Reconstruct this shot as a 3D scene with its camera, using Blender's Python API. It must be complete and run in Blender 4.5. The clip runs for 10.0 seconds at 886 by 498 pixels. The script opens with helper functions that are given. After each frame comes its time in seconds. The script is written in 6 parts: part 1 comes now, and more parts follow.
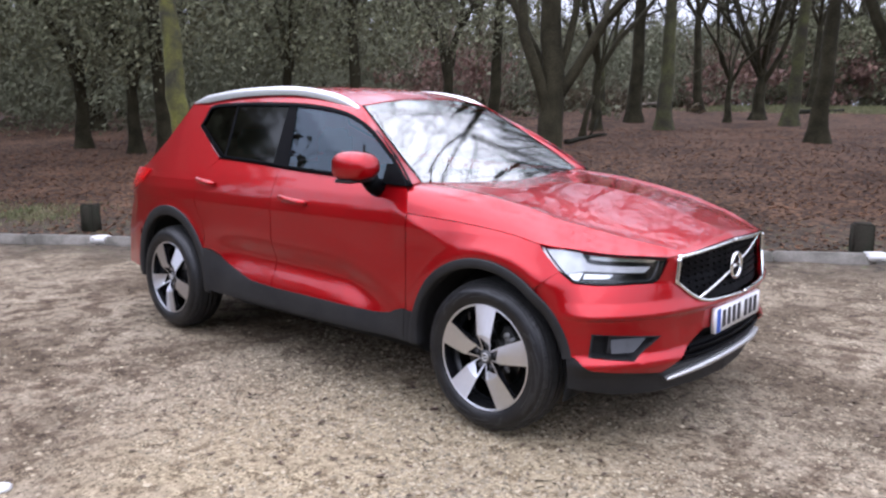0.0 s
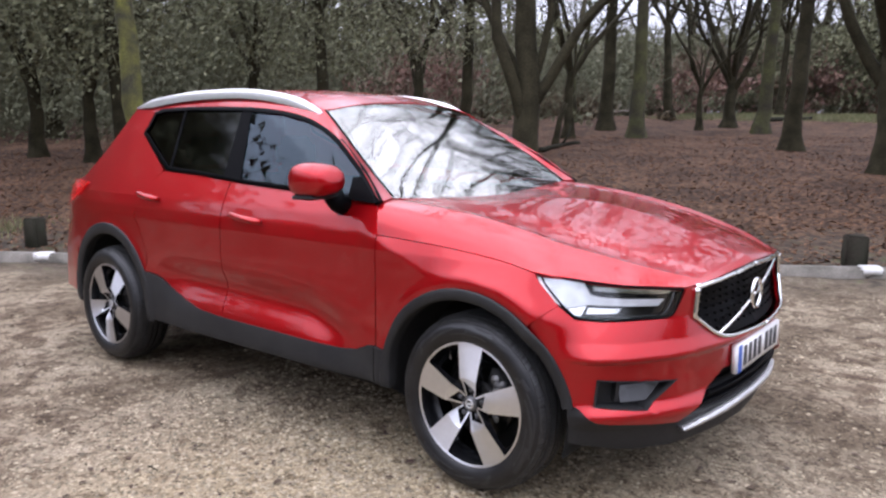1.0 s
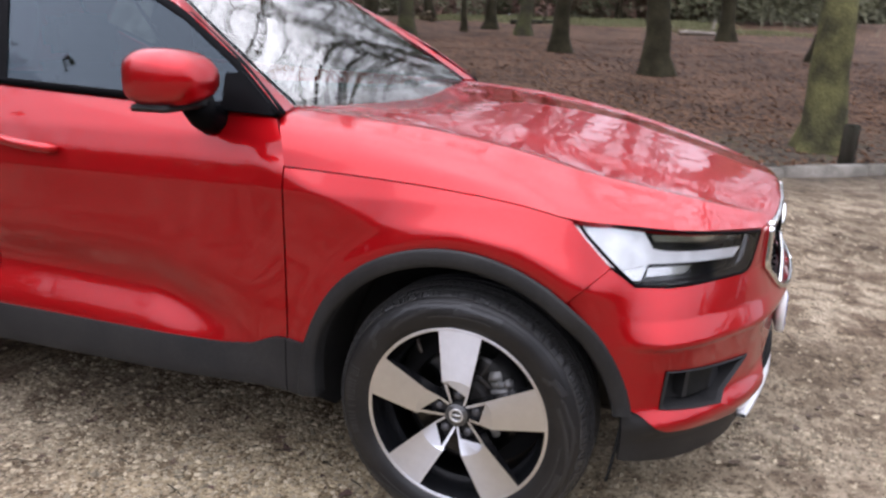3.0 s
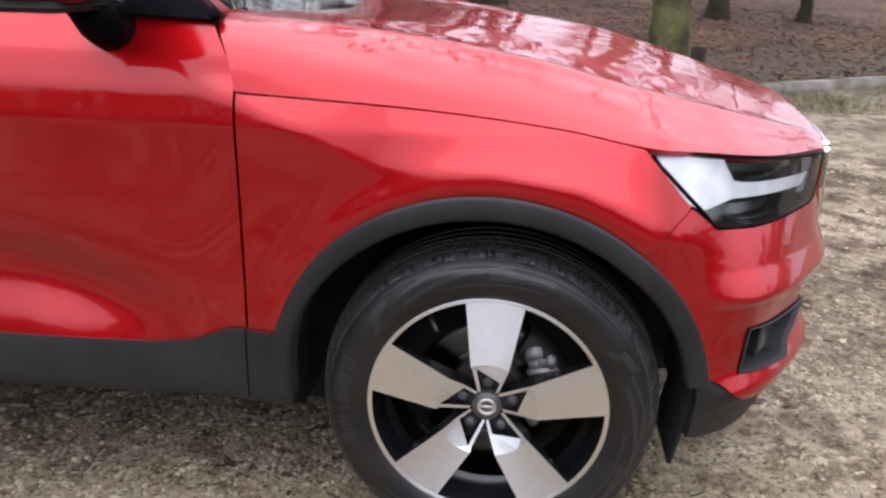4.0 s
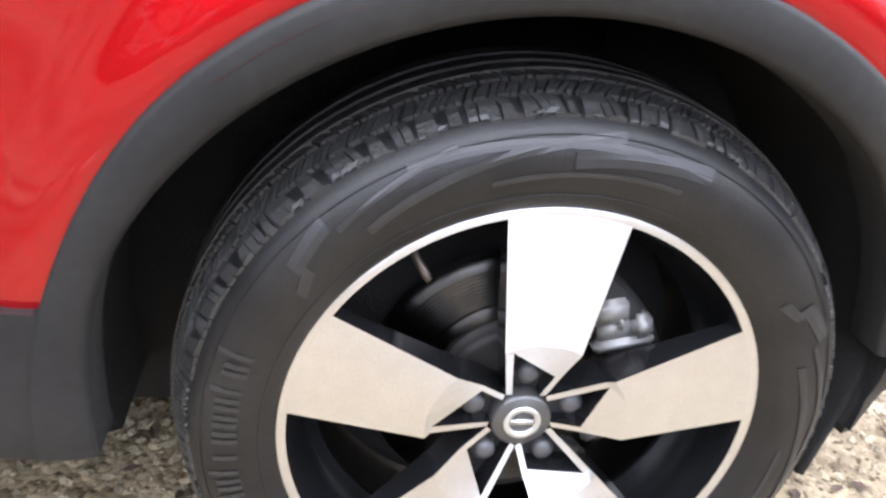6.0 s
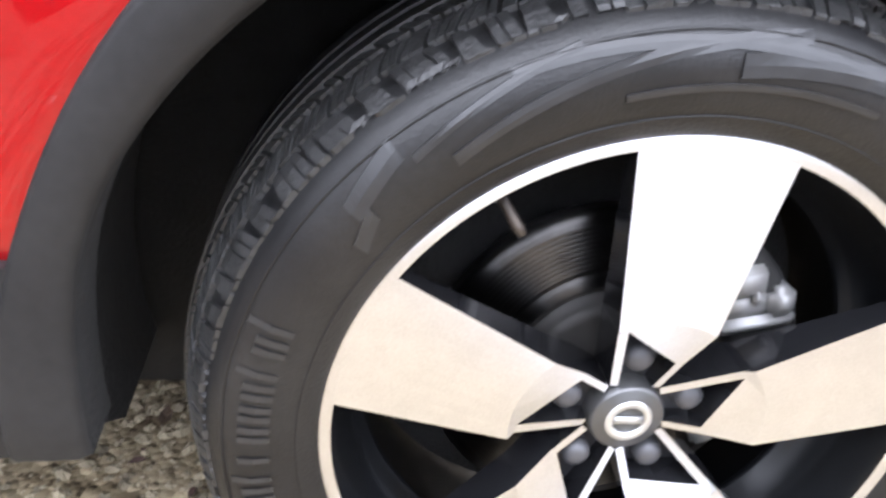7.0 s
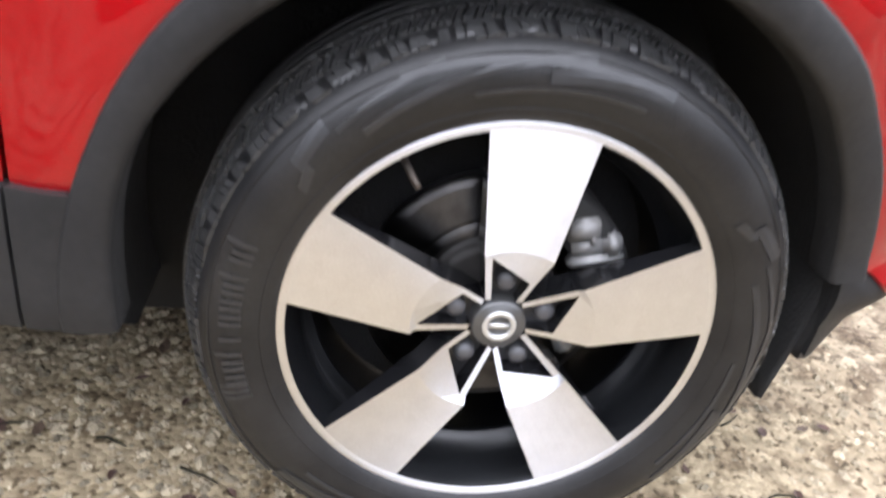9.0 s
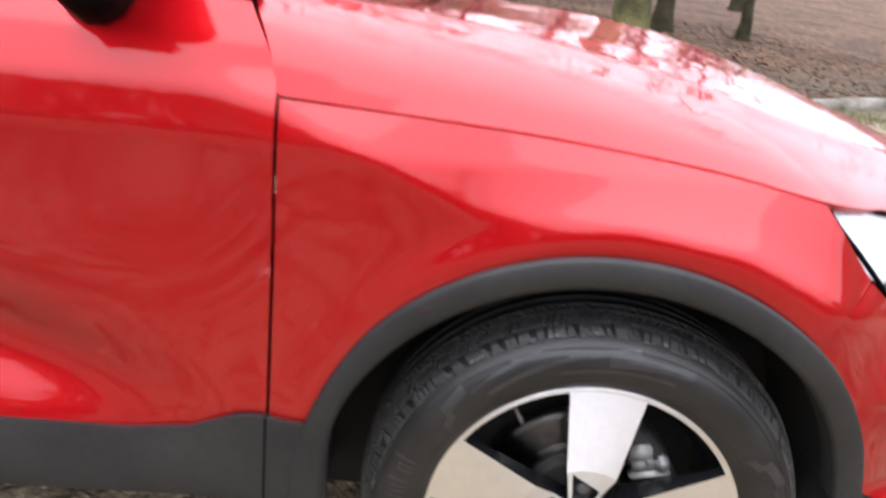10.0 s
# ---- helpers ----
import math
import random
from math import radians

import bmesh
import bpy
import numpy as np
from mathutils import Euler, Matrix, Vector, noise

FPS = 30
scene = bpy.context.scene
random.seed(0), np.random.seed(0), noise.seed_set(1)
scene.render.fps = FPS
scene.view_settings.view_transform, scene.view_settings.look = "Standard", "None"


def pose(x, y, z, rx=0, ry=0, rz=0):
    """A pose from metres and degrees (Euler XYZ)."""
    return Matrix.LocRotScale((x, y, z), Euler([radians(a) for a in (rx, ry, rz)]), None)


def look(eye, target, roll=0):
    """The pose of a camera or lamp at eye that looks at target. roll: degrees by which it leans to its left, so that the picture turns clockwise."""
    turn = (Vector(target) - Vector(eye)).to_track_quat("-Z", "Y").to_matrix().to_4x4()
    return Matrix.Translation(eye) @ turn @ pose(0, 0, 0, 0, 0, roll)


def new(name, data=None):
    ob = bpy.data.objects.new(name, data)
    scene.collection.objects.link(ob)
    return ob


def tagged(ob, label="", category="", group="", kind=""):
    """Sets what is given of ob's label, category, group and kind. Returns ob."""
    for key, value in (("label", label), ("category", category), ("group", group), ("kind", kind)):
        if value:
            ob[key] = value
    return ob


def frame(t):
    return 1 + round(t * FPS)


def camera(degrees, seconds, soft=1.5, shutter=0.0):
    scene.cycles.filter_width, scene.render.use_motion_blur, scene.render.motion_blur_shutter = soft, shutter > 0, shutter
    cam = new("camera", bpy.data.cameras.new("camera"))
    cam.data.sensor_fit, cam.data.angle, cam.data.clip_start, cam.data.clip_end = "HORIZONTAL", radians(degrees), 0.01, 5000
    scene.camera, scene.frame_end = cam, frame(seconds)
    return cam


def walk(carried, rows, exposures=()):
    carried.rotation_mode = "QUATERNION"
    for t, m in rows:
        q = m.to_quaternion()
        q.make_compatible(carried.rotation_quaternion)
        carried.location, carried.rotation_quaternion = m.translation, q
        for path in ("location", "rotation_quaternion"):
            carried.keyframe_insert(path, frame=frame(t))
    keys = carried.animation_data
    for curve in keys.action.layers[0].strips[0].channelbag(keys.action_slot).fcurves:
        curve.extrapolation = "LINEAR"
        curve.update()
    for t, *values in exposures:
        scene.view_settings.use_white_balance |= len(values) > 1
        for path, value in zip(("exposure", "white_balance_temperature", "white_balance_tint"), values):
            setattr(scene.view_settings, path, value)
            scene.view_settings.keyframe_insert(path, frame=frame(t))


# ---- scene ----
cam = camera(60.6, 10.0, soft=2.4, shutter=0.4)
PATH = [
    (0, (2.012, -3.446, 1.394), (0.706, -1.968, 1.059), -0.2),
    (0.5, (1.855, -3.278, 1.396), (0.574, -1.779, 1.062), -0.7),
    (1, (1.661, -3.081, 1.388), (0.413, -1.551, 1.073), -0.2),
    (1.5, (1.455, -2.951, 1.379), (0.26, -1.384, 1.036), -0.1),
    (2, (1.152, -2.816, 1.376), (0.137, -1.129, 1.024), 1.2),
    (2.5, (0.872, -2.673, 1.323), (0.015, -0.914, 0.913), 2.8),
    (3, (0.567, -2.538, 1.299), (-0.099, -0.736, 0.745), 0.8),
    (4.5, (-0.134, -2.026, 1.101), (-0.132, -0.187, 0.315), 2.8),
    (5, (-0.223, -1.84, 1.02), (-0.079, -0.06, 0.12), 4.0),
    (6.5, (-0.208, -1.349, 0.781), (0.164, 0.389, -0.136), 7.0),
    (7, (-0.242, -1.325, 0.742), (0.068, 0.405, -0.211), 6.9),
    (7.5, (-0.248, -1.364, 0.713), (-0.06, 0.322, -0.346), 6.1),
    (8, (-0.229, -1.44, 0.677), (-0.033, 0.228, -0.409), 6.3),
    (8.5, (-0.191, -1.488, 0.712), (0.081, 0.185, -0.348), 7.7),
    (9, (-0.2, -1.564, 0.823), (0.119, 0.161, -0.139), 8.5),
    (9.5, (-0.244, -1.678, 0.983), (-0.006, 0.119, 0.137), 7.5),
    (10, (-0.256, -1.851, 1.139), (-0.248, 0.022, 0.437), 5.9),
]
EXPOSURES = [(0, 1.02, 5750, 22), (1, 1.02, 5950, 22), (2, 1.02, 6050, 22), (3, 1.02, 6150, 21), (4.5, 1.2, 6150, 18), (5, 1.60, 6200, 17), (6.5, 2.50, 5950, 16), (7, 2.56, 6000, 16), (8, 2.32, 6200, 16), (9, 2.05, 6150, 16), (9.5, 2.15, 6200, 16), (10, 1.78, 6350, 16)]
walk(cam, [(t, look(eye, target, roll)) for t, eye, target, roll in PATH], EXPOSURES)

# ---- world and light: an overcast winter sky ----
world = bpy.data.worlds.new("overcast")
scene.world = world
world.use_nodes = True
wn, wl = world.node_tree.nodes, world.node_tree.links
sky = wn.new("ShaderNodeTexSky")
sky.sky_type = "NISHITA"
sky.sun_disc = False
sky.sun_elevation, sky.sun_rotation = radians(86), radians(288)
sky.air_density, sky.dust_density, sky.ozone_density = 1.0, 6.0, 1.0
grey = wn.new("ShaderNodeHueSaturation")
grey.inputs["Saturation"].default_value = 0.22
wl.new(sky.outputs[0], grey.inputs["Color"])
cloud = wn.new("ShaderNodeMix")      # an even layer of cloud over the sky
cloud.data_type = "RGBA"
cloud.inputs[0].default_value = 0.91
cloud.inputs[7].default_value = (7.0, 7.3, 7.8, 1)
wl.new(grey.outputs[0], cloud.inputs[6])
# an overcast sky is brighter overhead than at the horizon
aim, split, rise = wn.new("ShaderNodeTexCoord"), wn.new("ShaderNodeSeparateXYZ"), wn.new("ShaderNodeMapRange")
rise.inputs["From Min"].default_value, rise.inputs["From Max"].default_value = 0.0, 1.0
rise.inputs["To Min"].default_value, rise.inputs["To Max"].default_value = 0.55, 1.5
wl.new(aim.outputs["Generated"], split.inputs[0])
wl.new(split.outputs[2], rise.inputs[0])
dome = wn.new("ShaderNodeVectorMath")
dome.operation = "SCALE"
wl.new(cloud.outputs[2], dome.inputs[0])
wl.new(rise.outputs[0], dome.inputs["Scale"])
wl.new(dome.outputs[0], wn["Background"].inputs["Color"])
wn["Background"].inputs["Strength"].default_value = 0.15
sun = new("sun", bpy.data.lights.new("sun", "SUN"))
sun.data.energy, sun.data.angle, sun.data.color = 0.9, radians(110), (1.0, 0.985, 0.96)
sun.matrix_world = look((-0.6, 0.2, 9.2), (0, 0, 0))


# ---- materials ----
def material(name, base, rough=0.6, metal=0.0, vary=0.0, scale=8.0, bump=0.0, bump_scale=60.0, coat=0.0, second=None, spec=0.5, fine=0.0):
    """A surface with two scales of variation in colour and a fine relief."""
    m = bpy.data.materials.new(name)
    m.use_nodes = True
    n, l = m.node_tree.nodes, m.node_tree.links
    b = n["Principled BSDF"]
    b.inputs["Base Color"].default_value = (*base, 1)
    b.inputs["Roughness"].default_value = rough
    b.inputs["Metallic"].default_value = metal
    b.inputs["Coat Weight"].default_value = coat
    b.inputs["Coat Roughness"].default_value = 0.05
    b.inputs["Specular IOR Level"].default_value = spec
    co = n.new("ShaderNodeTexCoord")
    if vary or second:
        a = n.new("ShaderNodeTexNoise")
        a.inputs["Scale"].default_value, a.inputs["Detail"].default_value = scale, 6
        l.new(co.outputs["Object"], a.inputs["Vector"])
        ramp = n.new("ShaderNodeValToRGB")
        other = second or tuple(c * (1 - vary) for c in base)
        ramp.color_ramp.elements[0].position, ramp.color_ramp.elements[1].position = 0.35, 0.66
        ramp.color_ramp.elements[0].color, ramp.color_ramp.elements[1].color = (*other, 1), (*base, 1)
        l.new(a.outputs[0], ramp.inputs[0])
        last = ramp.outputs[0]
        if fine:
            f = n.new("ShaderNodeTexNoise")
            f.inputs["Scale"].default_value, f.inputs["Detail"].default_value = scale * 14, 3
            l.new(co.outputs["Object"], f.inputs["Vector"])
            mul = n.new("ShaderNodeMapRange")
            mul.inputs["From Min"].default_value, mul.inputs["From Max"].default_value = 0.3, 0.7
            mul.inputs["To Min"].default_value, mul.inputs["To Max"].default_value = 1 - fine, 1 + fine
            l.new(f.outputs[0], mul.inputs[0])
            mx = n.new("ShaderNodeVectorMath")
            mx.operation = "SCALE"
            l.new(last, mx.inputs[0])
            l.new(mul.outputs[0], mx.inputs["Scale"])
            last = mx.outputs[0]
        l.new(last, b.inputs["Base Color"])
    if bump:
        t = n.new("ShaderNodeTexNoise")
        t.inputs["Scale"].default_value, t.inputs["Detail"].default_value = bump_scale, 4
        l.new(co.outputs["Object"], t.inputs["Vector"])
        bm = n.new("ShaderNodeBump")
        bm.inputs["Strength"].default_value, bm.inputs["Distance"].default_value = bump, 0.01
        l.new(t.outputs[0], bm.inputs["Height"])
        l.new(bm.outputs[0], b.inputs["Normal"])
    return m


def random_tint(m, spread, per="Random Per Island"):
    """Vary the base colour of each loose piece of a mesh."""
    n, l = m.node_tree.nodes, m.node_tree.links
    b = n["Principled BSDF"]
    g = n.new("ShaderNodeNewGeometry")
    r = n.new("ShaderNodeMapRange")
    r.inputs["To Min"].default_value, r.inputs["To Max"].default_value = 1 - spread, 1 + spread
    l.new(g.outputs[per], r.inputs[0])
    mx = n.new("ShaderNodeVectorMath")
    mx.operation = "SCALE"
    src = b.inputs["Base Color"].links[0].from_socket if b.inputs["Base Color"].links else None
    if src:
        l.new(src, mx.inputs[0])
    else:
        mx.inputs[0].default_value = b.inputs["Base Color"].default_value[:3]
    l.new(r.outputs[0], mx.inputs["Scale"])
    l.new(mx.outputs[0], b.inputs["Base Color"])
    return m


def glass(name, tint, ior=1.5, rough=0.01, shade=(0.97, 1, 0.96), film=0.0, grain=16):
    m = bpy.data.materials.new(name)
    m.use_nodes = True
    n, l = m.node_tree.nodes, m.node_tree.links
    n.remove(n["Principled BSDF"])
    clear, shine, fr, mix = n.new("ShaderNodeBsdfTransparent"), n.new("ShaderNodeBsdfGlossy"), n.new("ShaderNodeFresnel"), n.new("ShaderNodeMixShader")
    clear.inputs[0].default_value = (*tint, 1)
    shine.inputs[0].default_value = (*shade, 1)
    shine.inputs["Roughness"].default_value = rough
    fr.inputs[0].default_value = ior
    l.new(fr.outputs[0], mix.inputs[0])
    l.new(clear.outputs[0], mix.inputs[1])
    l.new(shine.outputs[0], mix.inputs[2])
    l.new(mix.outputs[0], n["Material Output"].inputs[0])
    if film:   # rain film drying in streaks
        co, turn, t, bp = n.new("ShaderNodeTexCoord"), n.new("ShaderNodeMapping"), n.new("ShaderNodeTexNoise"), n.new("ShaderNodeBump")
        turn.inputs["Scale"].default_value = (1.0, 2.6, 1.0)
        t.inputs["Scale"].default_value, t.inputs["Detail"].default_value = grain, 1
        bp.inputs["Strength"].default_value, bp.inputs["Distance"].default_value = 1.0, film
        l.new(co.outputs["Object"], turn.inputs["Vector"])
        l.new(turn.outputs[0], t.inputs["Vector"])
        l.new(t.outputs[0], bp.inputs["Height"])
        l.new(bp.outputs[0], shine.inputs["Normal"])
    return m


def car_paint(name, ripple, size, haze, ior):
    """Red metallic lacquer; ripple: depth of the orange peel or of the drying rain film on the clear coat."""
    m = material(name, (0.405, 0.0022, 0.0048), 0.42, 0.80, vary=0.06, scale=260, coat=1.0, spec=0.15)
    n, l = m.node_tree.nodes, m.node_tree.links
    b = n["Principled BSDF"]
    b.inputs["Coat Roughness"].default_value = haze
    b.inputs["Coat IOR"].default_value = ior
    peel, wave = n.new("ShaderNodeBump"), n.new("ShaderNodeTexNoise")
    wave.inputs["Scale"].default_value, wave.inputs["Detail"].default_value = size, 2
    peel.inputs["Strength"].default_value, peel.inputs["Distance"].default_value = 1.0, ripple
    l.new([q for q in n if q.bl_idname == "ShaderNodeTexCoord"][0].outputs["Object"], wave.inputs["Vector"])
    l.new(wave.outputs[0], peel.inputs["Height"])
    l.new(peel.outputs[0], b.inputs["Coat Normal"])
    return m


PAINT = car_paint("red_metallic_paint", 0.00012, 22, 0.045, 1.49)
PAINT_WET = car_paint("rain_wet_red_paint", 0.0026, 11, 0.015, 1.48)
CLAD = material("grained_black_plastic", (0.0200, 0.0197, 0.0196), 0.55, vary=0.3, scale=7, bump=0.10, bump_scale=900, fine=0.15, second=(0.0125, 0.0125, 0.0130), spec=0.26)
GLOSS = material("gloss_black", (0.008, 0.008, 0.009), 0.12, coat=0.6)
DARK = material("dark_underside", (0.012, 0.012, 0.012), 0.8, vary=0.4, scale=9)
LINER = material("felt_wheel_liner", (0.006, 0.006, 0.006), 0.95, vary=0.5, scale=25, bump=0.3, bump_scale=200)
CHROME = material("satin_chrome", (0.82, 0.82, 0.80), 0.16, 1.0)
RAIL = material("bright_anodised_rail", (0.84, 0.84, 0.83), 0.30, 0.75, vary=0.06, scale=30)
SILVER = material("satin_silver_trim", (0.60, 0.60, 0.59), 0.42, 0.8, vary=0.1, scale=30)


def machined(name, hub, base=(0.75, 0.77, 0.83), rough=0.42, vary=0.05):
    """Metal turned on a lathe: its fine rings spread the reflections along the radius."""
    m = material(name, base, rough, 1.0, vary=vary, scale=40, fine=0.05)
    n, l = m.node_tree.nodes, m.node_tree.links
    geo, sub, flat = n.new("ShaderNodeNewGeometry"), n.new("ShaderNodeVectorMath"), n.new("ShaderNodeVectorMath")
    sub.operation, flat.operation = "SUBTRACT", "MULTIPLY"
    sub.inputs[1].default_value, flat.inputs[1].default_value = hub, (1, 0, 1)
    l.new(geo.outputs["Position"], sub.inputs[0])
    l.new(sub.outputs[0], flat.inputs[0])
    b = n["Principled BSDF"]
    b.inputs["Anisotropic"].default_value = 0.85
    l.new(flat.outputs[0], b.inputs["Tangent"])
    return m


ALLOY = {0.0: machined("machined_alloy_front", (0.0, 0, 0.352)), -2.702: machined("machined_alloy_rear", (-2.702, 0, 0.352))}
DISC = {k: machined("worn_brake_disc", (k, 0, 0.352), (0.088, 0.085, 0.083), 0.34, 0.35) for k in ALLOY}
HAT = material("dull_disc_hat", (0.030, 0.028, 0.026), 0.6, 0.5, vary=0.4, scale=30)
RUBBER = material("tyre_rubber", (0.0125, 0.0123, 0.0124), 0.40, vary=0.3, scale=11, bump=0.10, bump_scale=420, fine=0.2, second=(0.0052, 0.0052, 0.0058), spec=0.38)
RUBBER_LIGHT = material("raised_rubber_marking", (0.0185, 0.019, 0.0205), 0.38, vary=0.3, scale=60)
TREAD = material("tread_rubber", (0.028, 0.028, 0.028), 0.42, vary=0.4, scale=60, bump=0.2, bump_scale=300)
STEEL = material("brake_steel", (0.10, 0.092, 0.085), 0.55, 0.8, vary=0.4, scale=18, second=(0.09, 0.07, 0.055))
CAST = material("cast_caliper", (0.28, 0.276, 0.272), 0.5, 0.45, vary=0.25, scale=30, bump=0.1, bump_scale=120)
WHITE = material("white_light_guide", (0.86, 0.87, 0.88), 0.25, vary=0.2, scale=20)
RED_LENS = material("red_lamp_lens", (0.55, 0.004, 0.006), 0.12, coat=1.0)
PLATE = material("white_plate", (0.80, 0.80, 0.78), 0.35)
INK = material("black_ink", (0.02, 0.02, 0.025), 0.5)
BLUE = material("blue_plate_band", (0.02, 0.09, 0.42), 0.4)
CABIN = material("charcoal_upholstery", (0.020, 0.020, 0.022), 0.75, vary=0.3, scale=20)
SCREEN = glass("windscreen_glass", (0.30, 0.37, 0.35), 4.4, 0.004, (1.0, 1.0, 0.94), 0.00030, 30)
GLASS = glass("window_glass", (0.10, 0.15, 0.18), 1.50, 0.01, (0.72, 0.88, 1.0), 0.0003)
PRIVACY = glass("tinted_glass", (0.025, 0.03, 0.034), 1.36, 0.06)
TRIM = material("matt_black_trim", (0.003, 0.003, 0.0035), 0.4, vary=0.2, scale=30, spec=0.03)
LENS = glass("lamp_cover", (0.93, 0.94, 0.95), 1.45)


# ---- building tools ----
def put(name, verts, faces, mats, parent=None, label="", smooth=True, index=None):
    """One mesh object, under a parent where there is one, in world coordinates."""
    me = bpy.data.meshes.new(name)
    me.from_pydata([tuple(v) for v in verts], [], faces)
    for m in (mats if isinstance(mats, (list, tuple)) else [mats]):
        me.materials.append(m)
    if smooth:
        me.polygons.foreach_set("use_smooth", [True] * len(me.polygons))
    if index:
        me.polygons.foreach_set("material_index", index)
    me.update()
    ob = new(name, me)
    if parent:
        ob.parent = parent
        ob.matrix_parent_inverse = world_of(parent).inverted()
    if label:
        tagged(ob, label)
    return ob


def world_of(ob):
    m = ob.matrix_basis.copy()
    while ob.parent:
        m = ob.parent.matrix_basis @ ob.matrix_parent_inverse @ m
        ob = ob.parent
    return m


def part(name, bm, mats, parent, label="", smooth=True):
    bm.verts.index_update()
    v = [x.co.copy() for x in bm.verts]
    f = [[q.index for q in x.verts] for x in bm.faces]
    k = [x.material_index for x in bm.faces]
    bm.free()
    return put(name, v, f, mats, parent, label, smooth, k)


def empty(name, at, label, category, group="", kind=""):
    e = new(name)
    e.matrix_basis = Matrix.Translation(at)
    e.empty_display_size = 0.1
    return tagged(e, label, category, group, kind)


def lerp(x, table):
    """Piecewise linear look-up in rows of (x, value)."""
    return float(np.interp(x, [r[0] for r in table], [r[1] for r in table]))


def smooth(a, b, x):
    t = min(1, max(0, (x - a) / (b - a)))
    return t * t * (3 - 2 * t)


def curve(points, n, soft=True):
    """n + 1 points spaced evenly along a line through the given ones (Catmull-Rom where soft)."""
    p = [np.array(q, float) for q in points]
    if soft and len(p) > 2:
        ext = [2 * p[0] - p[1], *p, 2 * p[-1] - p[-2]]
        fine = []
        for i in range(len(p) - 1):
            a, b, c, d = ext[i:i + 4]
            for k in range(12):
                t = k / 12
                fine.append(0.5 * (2 * b + (c - a) * t + (2 * a - 5 * b + 4 * c - d) * t * t + (3 * b - a - 3 * c + d) * t ** 3))
        p = fine + [p[-1]]
    d = np.r_[0, np.cumsum([np.linalg.norm(b - a) for a, b in zip(p, p[1:])])]
    return [np.array([np.interp(s, d, [q[k] for q in p]) for k in range(len(p[0]))]) for s in np.linspace(0, d[-1], n + 1)]


def coons(bottom, top, left, right, nu, nv, soft=True):
    """A grid of points filled in between four border lines (bottom and top run along u, left and right upwards)."""
    B, T, L, R = curve(bottom, nu, soft), curve(top, nu, soft), curve(left, nv, soft), curve(right, nv, soft)
    g = []
    for j in range(nv + 1):
        v = j / nv
        row = []
        for i in range(nu + 1):
            u = i / nu
            row.append((1 - v) * B[i] + v * T[i] + (1 - u) * L[j] + u * R[j]
                       - ((1 - u) * (1 - v) * B[0] + u * (1 - v) * B[-1] + (1 - u) * v * T[0] + u * v * T[-1]))
        g.append(row)
    return g


def panel(name, grids, mats, parent, label="", thick=0.014, mirror=False, toward=(-1.3, 0, 0.7)):
    """Sheets given as grids of 3D points, joined to one panel whose border is folded inwards. With mirror, a second one on the far side."""
    for side in ((1, -1) if mirror else (1,)):
        bm = bmesh.new()
        for g in grids:
            rows = [[bm.verts.new((p[0], p[1] * side, p[2])) for p in r] for r in g]
            for a, b in zip(rows, rows[1:]):
                for i in range(len(a) - 1):
                    bm.faces.new((a[i], a[i + 1], b[i + 1], b[i]))
        bmesh.ops.remove_doubles(bm, verts=bm.verts, dist=0.0008)
        bmesh.ops.recalc_face_normals(bm, faces=bm.faces)
        bm.normal_update()
        c = Vector(toward)
        if sum((f.calc_center_median() - c).dot(f.normal) * f.calc_area() for f in bm.faces) < 0:
            bmesh.ops.reverse_faces(bm, faces=bm.faces)
            bm.normal_update()
        if thick:
            edges = [e for e in bm.edges if e.is_boundary]
            inward = {v: v.normal.copy() for e in edges for v in e.verts}
            new_geom = bmesh.ops.extrude_edge_only(bm, edges=edges)["geom"]
            made = [v for v in new_geom if isinstance(v, bmesh.types.BMVert)]
            old = {tuple(round(q, 5) for q in v.co): nrm for v, nrm in inward.items()}
            for v in made:
                v.co -= old[tuple(round(q, 5) for q in v.co)] * thick
            for e in edges:
                e.smooth = False
        bm.verts.index_update()
        sharp = {tuple(sorted((e.verts[0].index, e.verts[1].index))) for e in bm.edges if not e.smooth}
        ob = part(name, bm, mats, parent, label)
        flags = [tuple(sorted(e.vertices)) in sharp for e in ob.data.edges]
        at = ob.data.attributes.new("sharp_edge", "BOOLEAN", "EDGE")
        at.data.foreach_set("value", flags)


def tube(bm, pts, radii, sides=8, mat=0, cap=True):
    """A round bar along points, with a radius at each."""
    pts = [Vector(p) for p in pts]
    rings = []
    for i, p in enumerate(pts):
        d = (pts[min(i + 1, len(pts) - 1)] - pts[max(i - 1, 0)]).normalized()
        a = d.orthogonal().normalized() if i == 0 else (a - d * a.dot(d)).normalized()
        b = d.cross(a)
        rings.append([bm.verts.new(p + radii[i] * (a * math.cos(2 * math.pi * k / sides) + b * math.sin(2 * math.pi * k / sides))) for k in range(sides)])
    for r, s in zip(rings, rings[1:]):
        for k in range(sides):
            bm.faces.new((r[k], r[(k + 1) % sides], s[(k + 1) % sides], s[k])).material_index = mat
    if cap:
        bm.faces.new(rings[0][::-1]).material_index = mat
        bm.faces.new(rings[-1]).material_index = mat


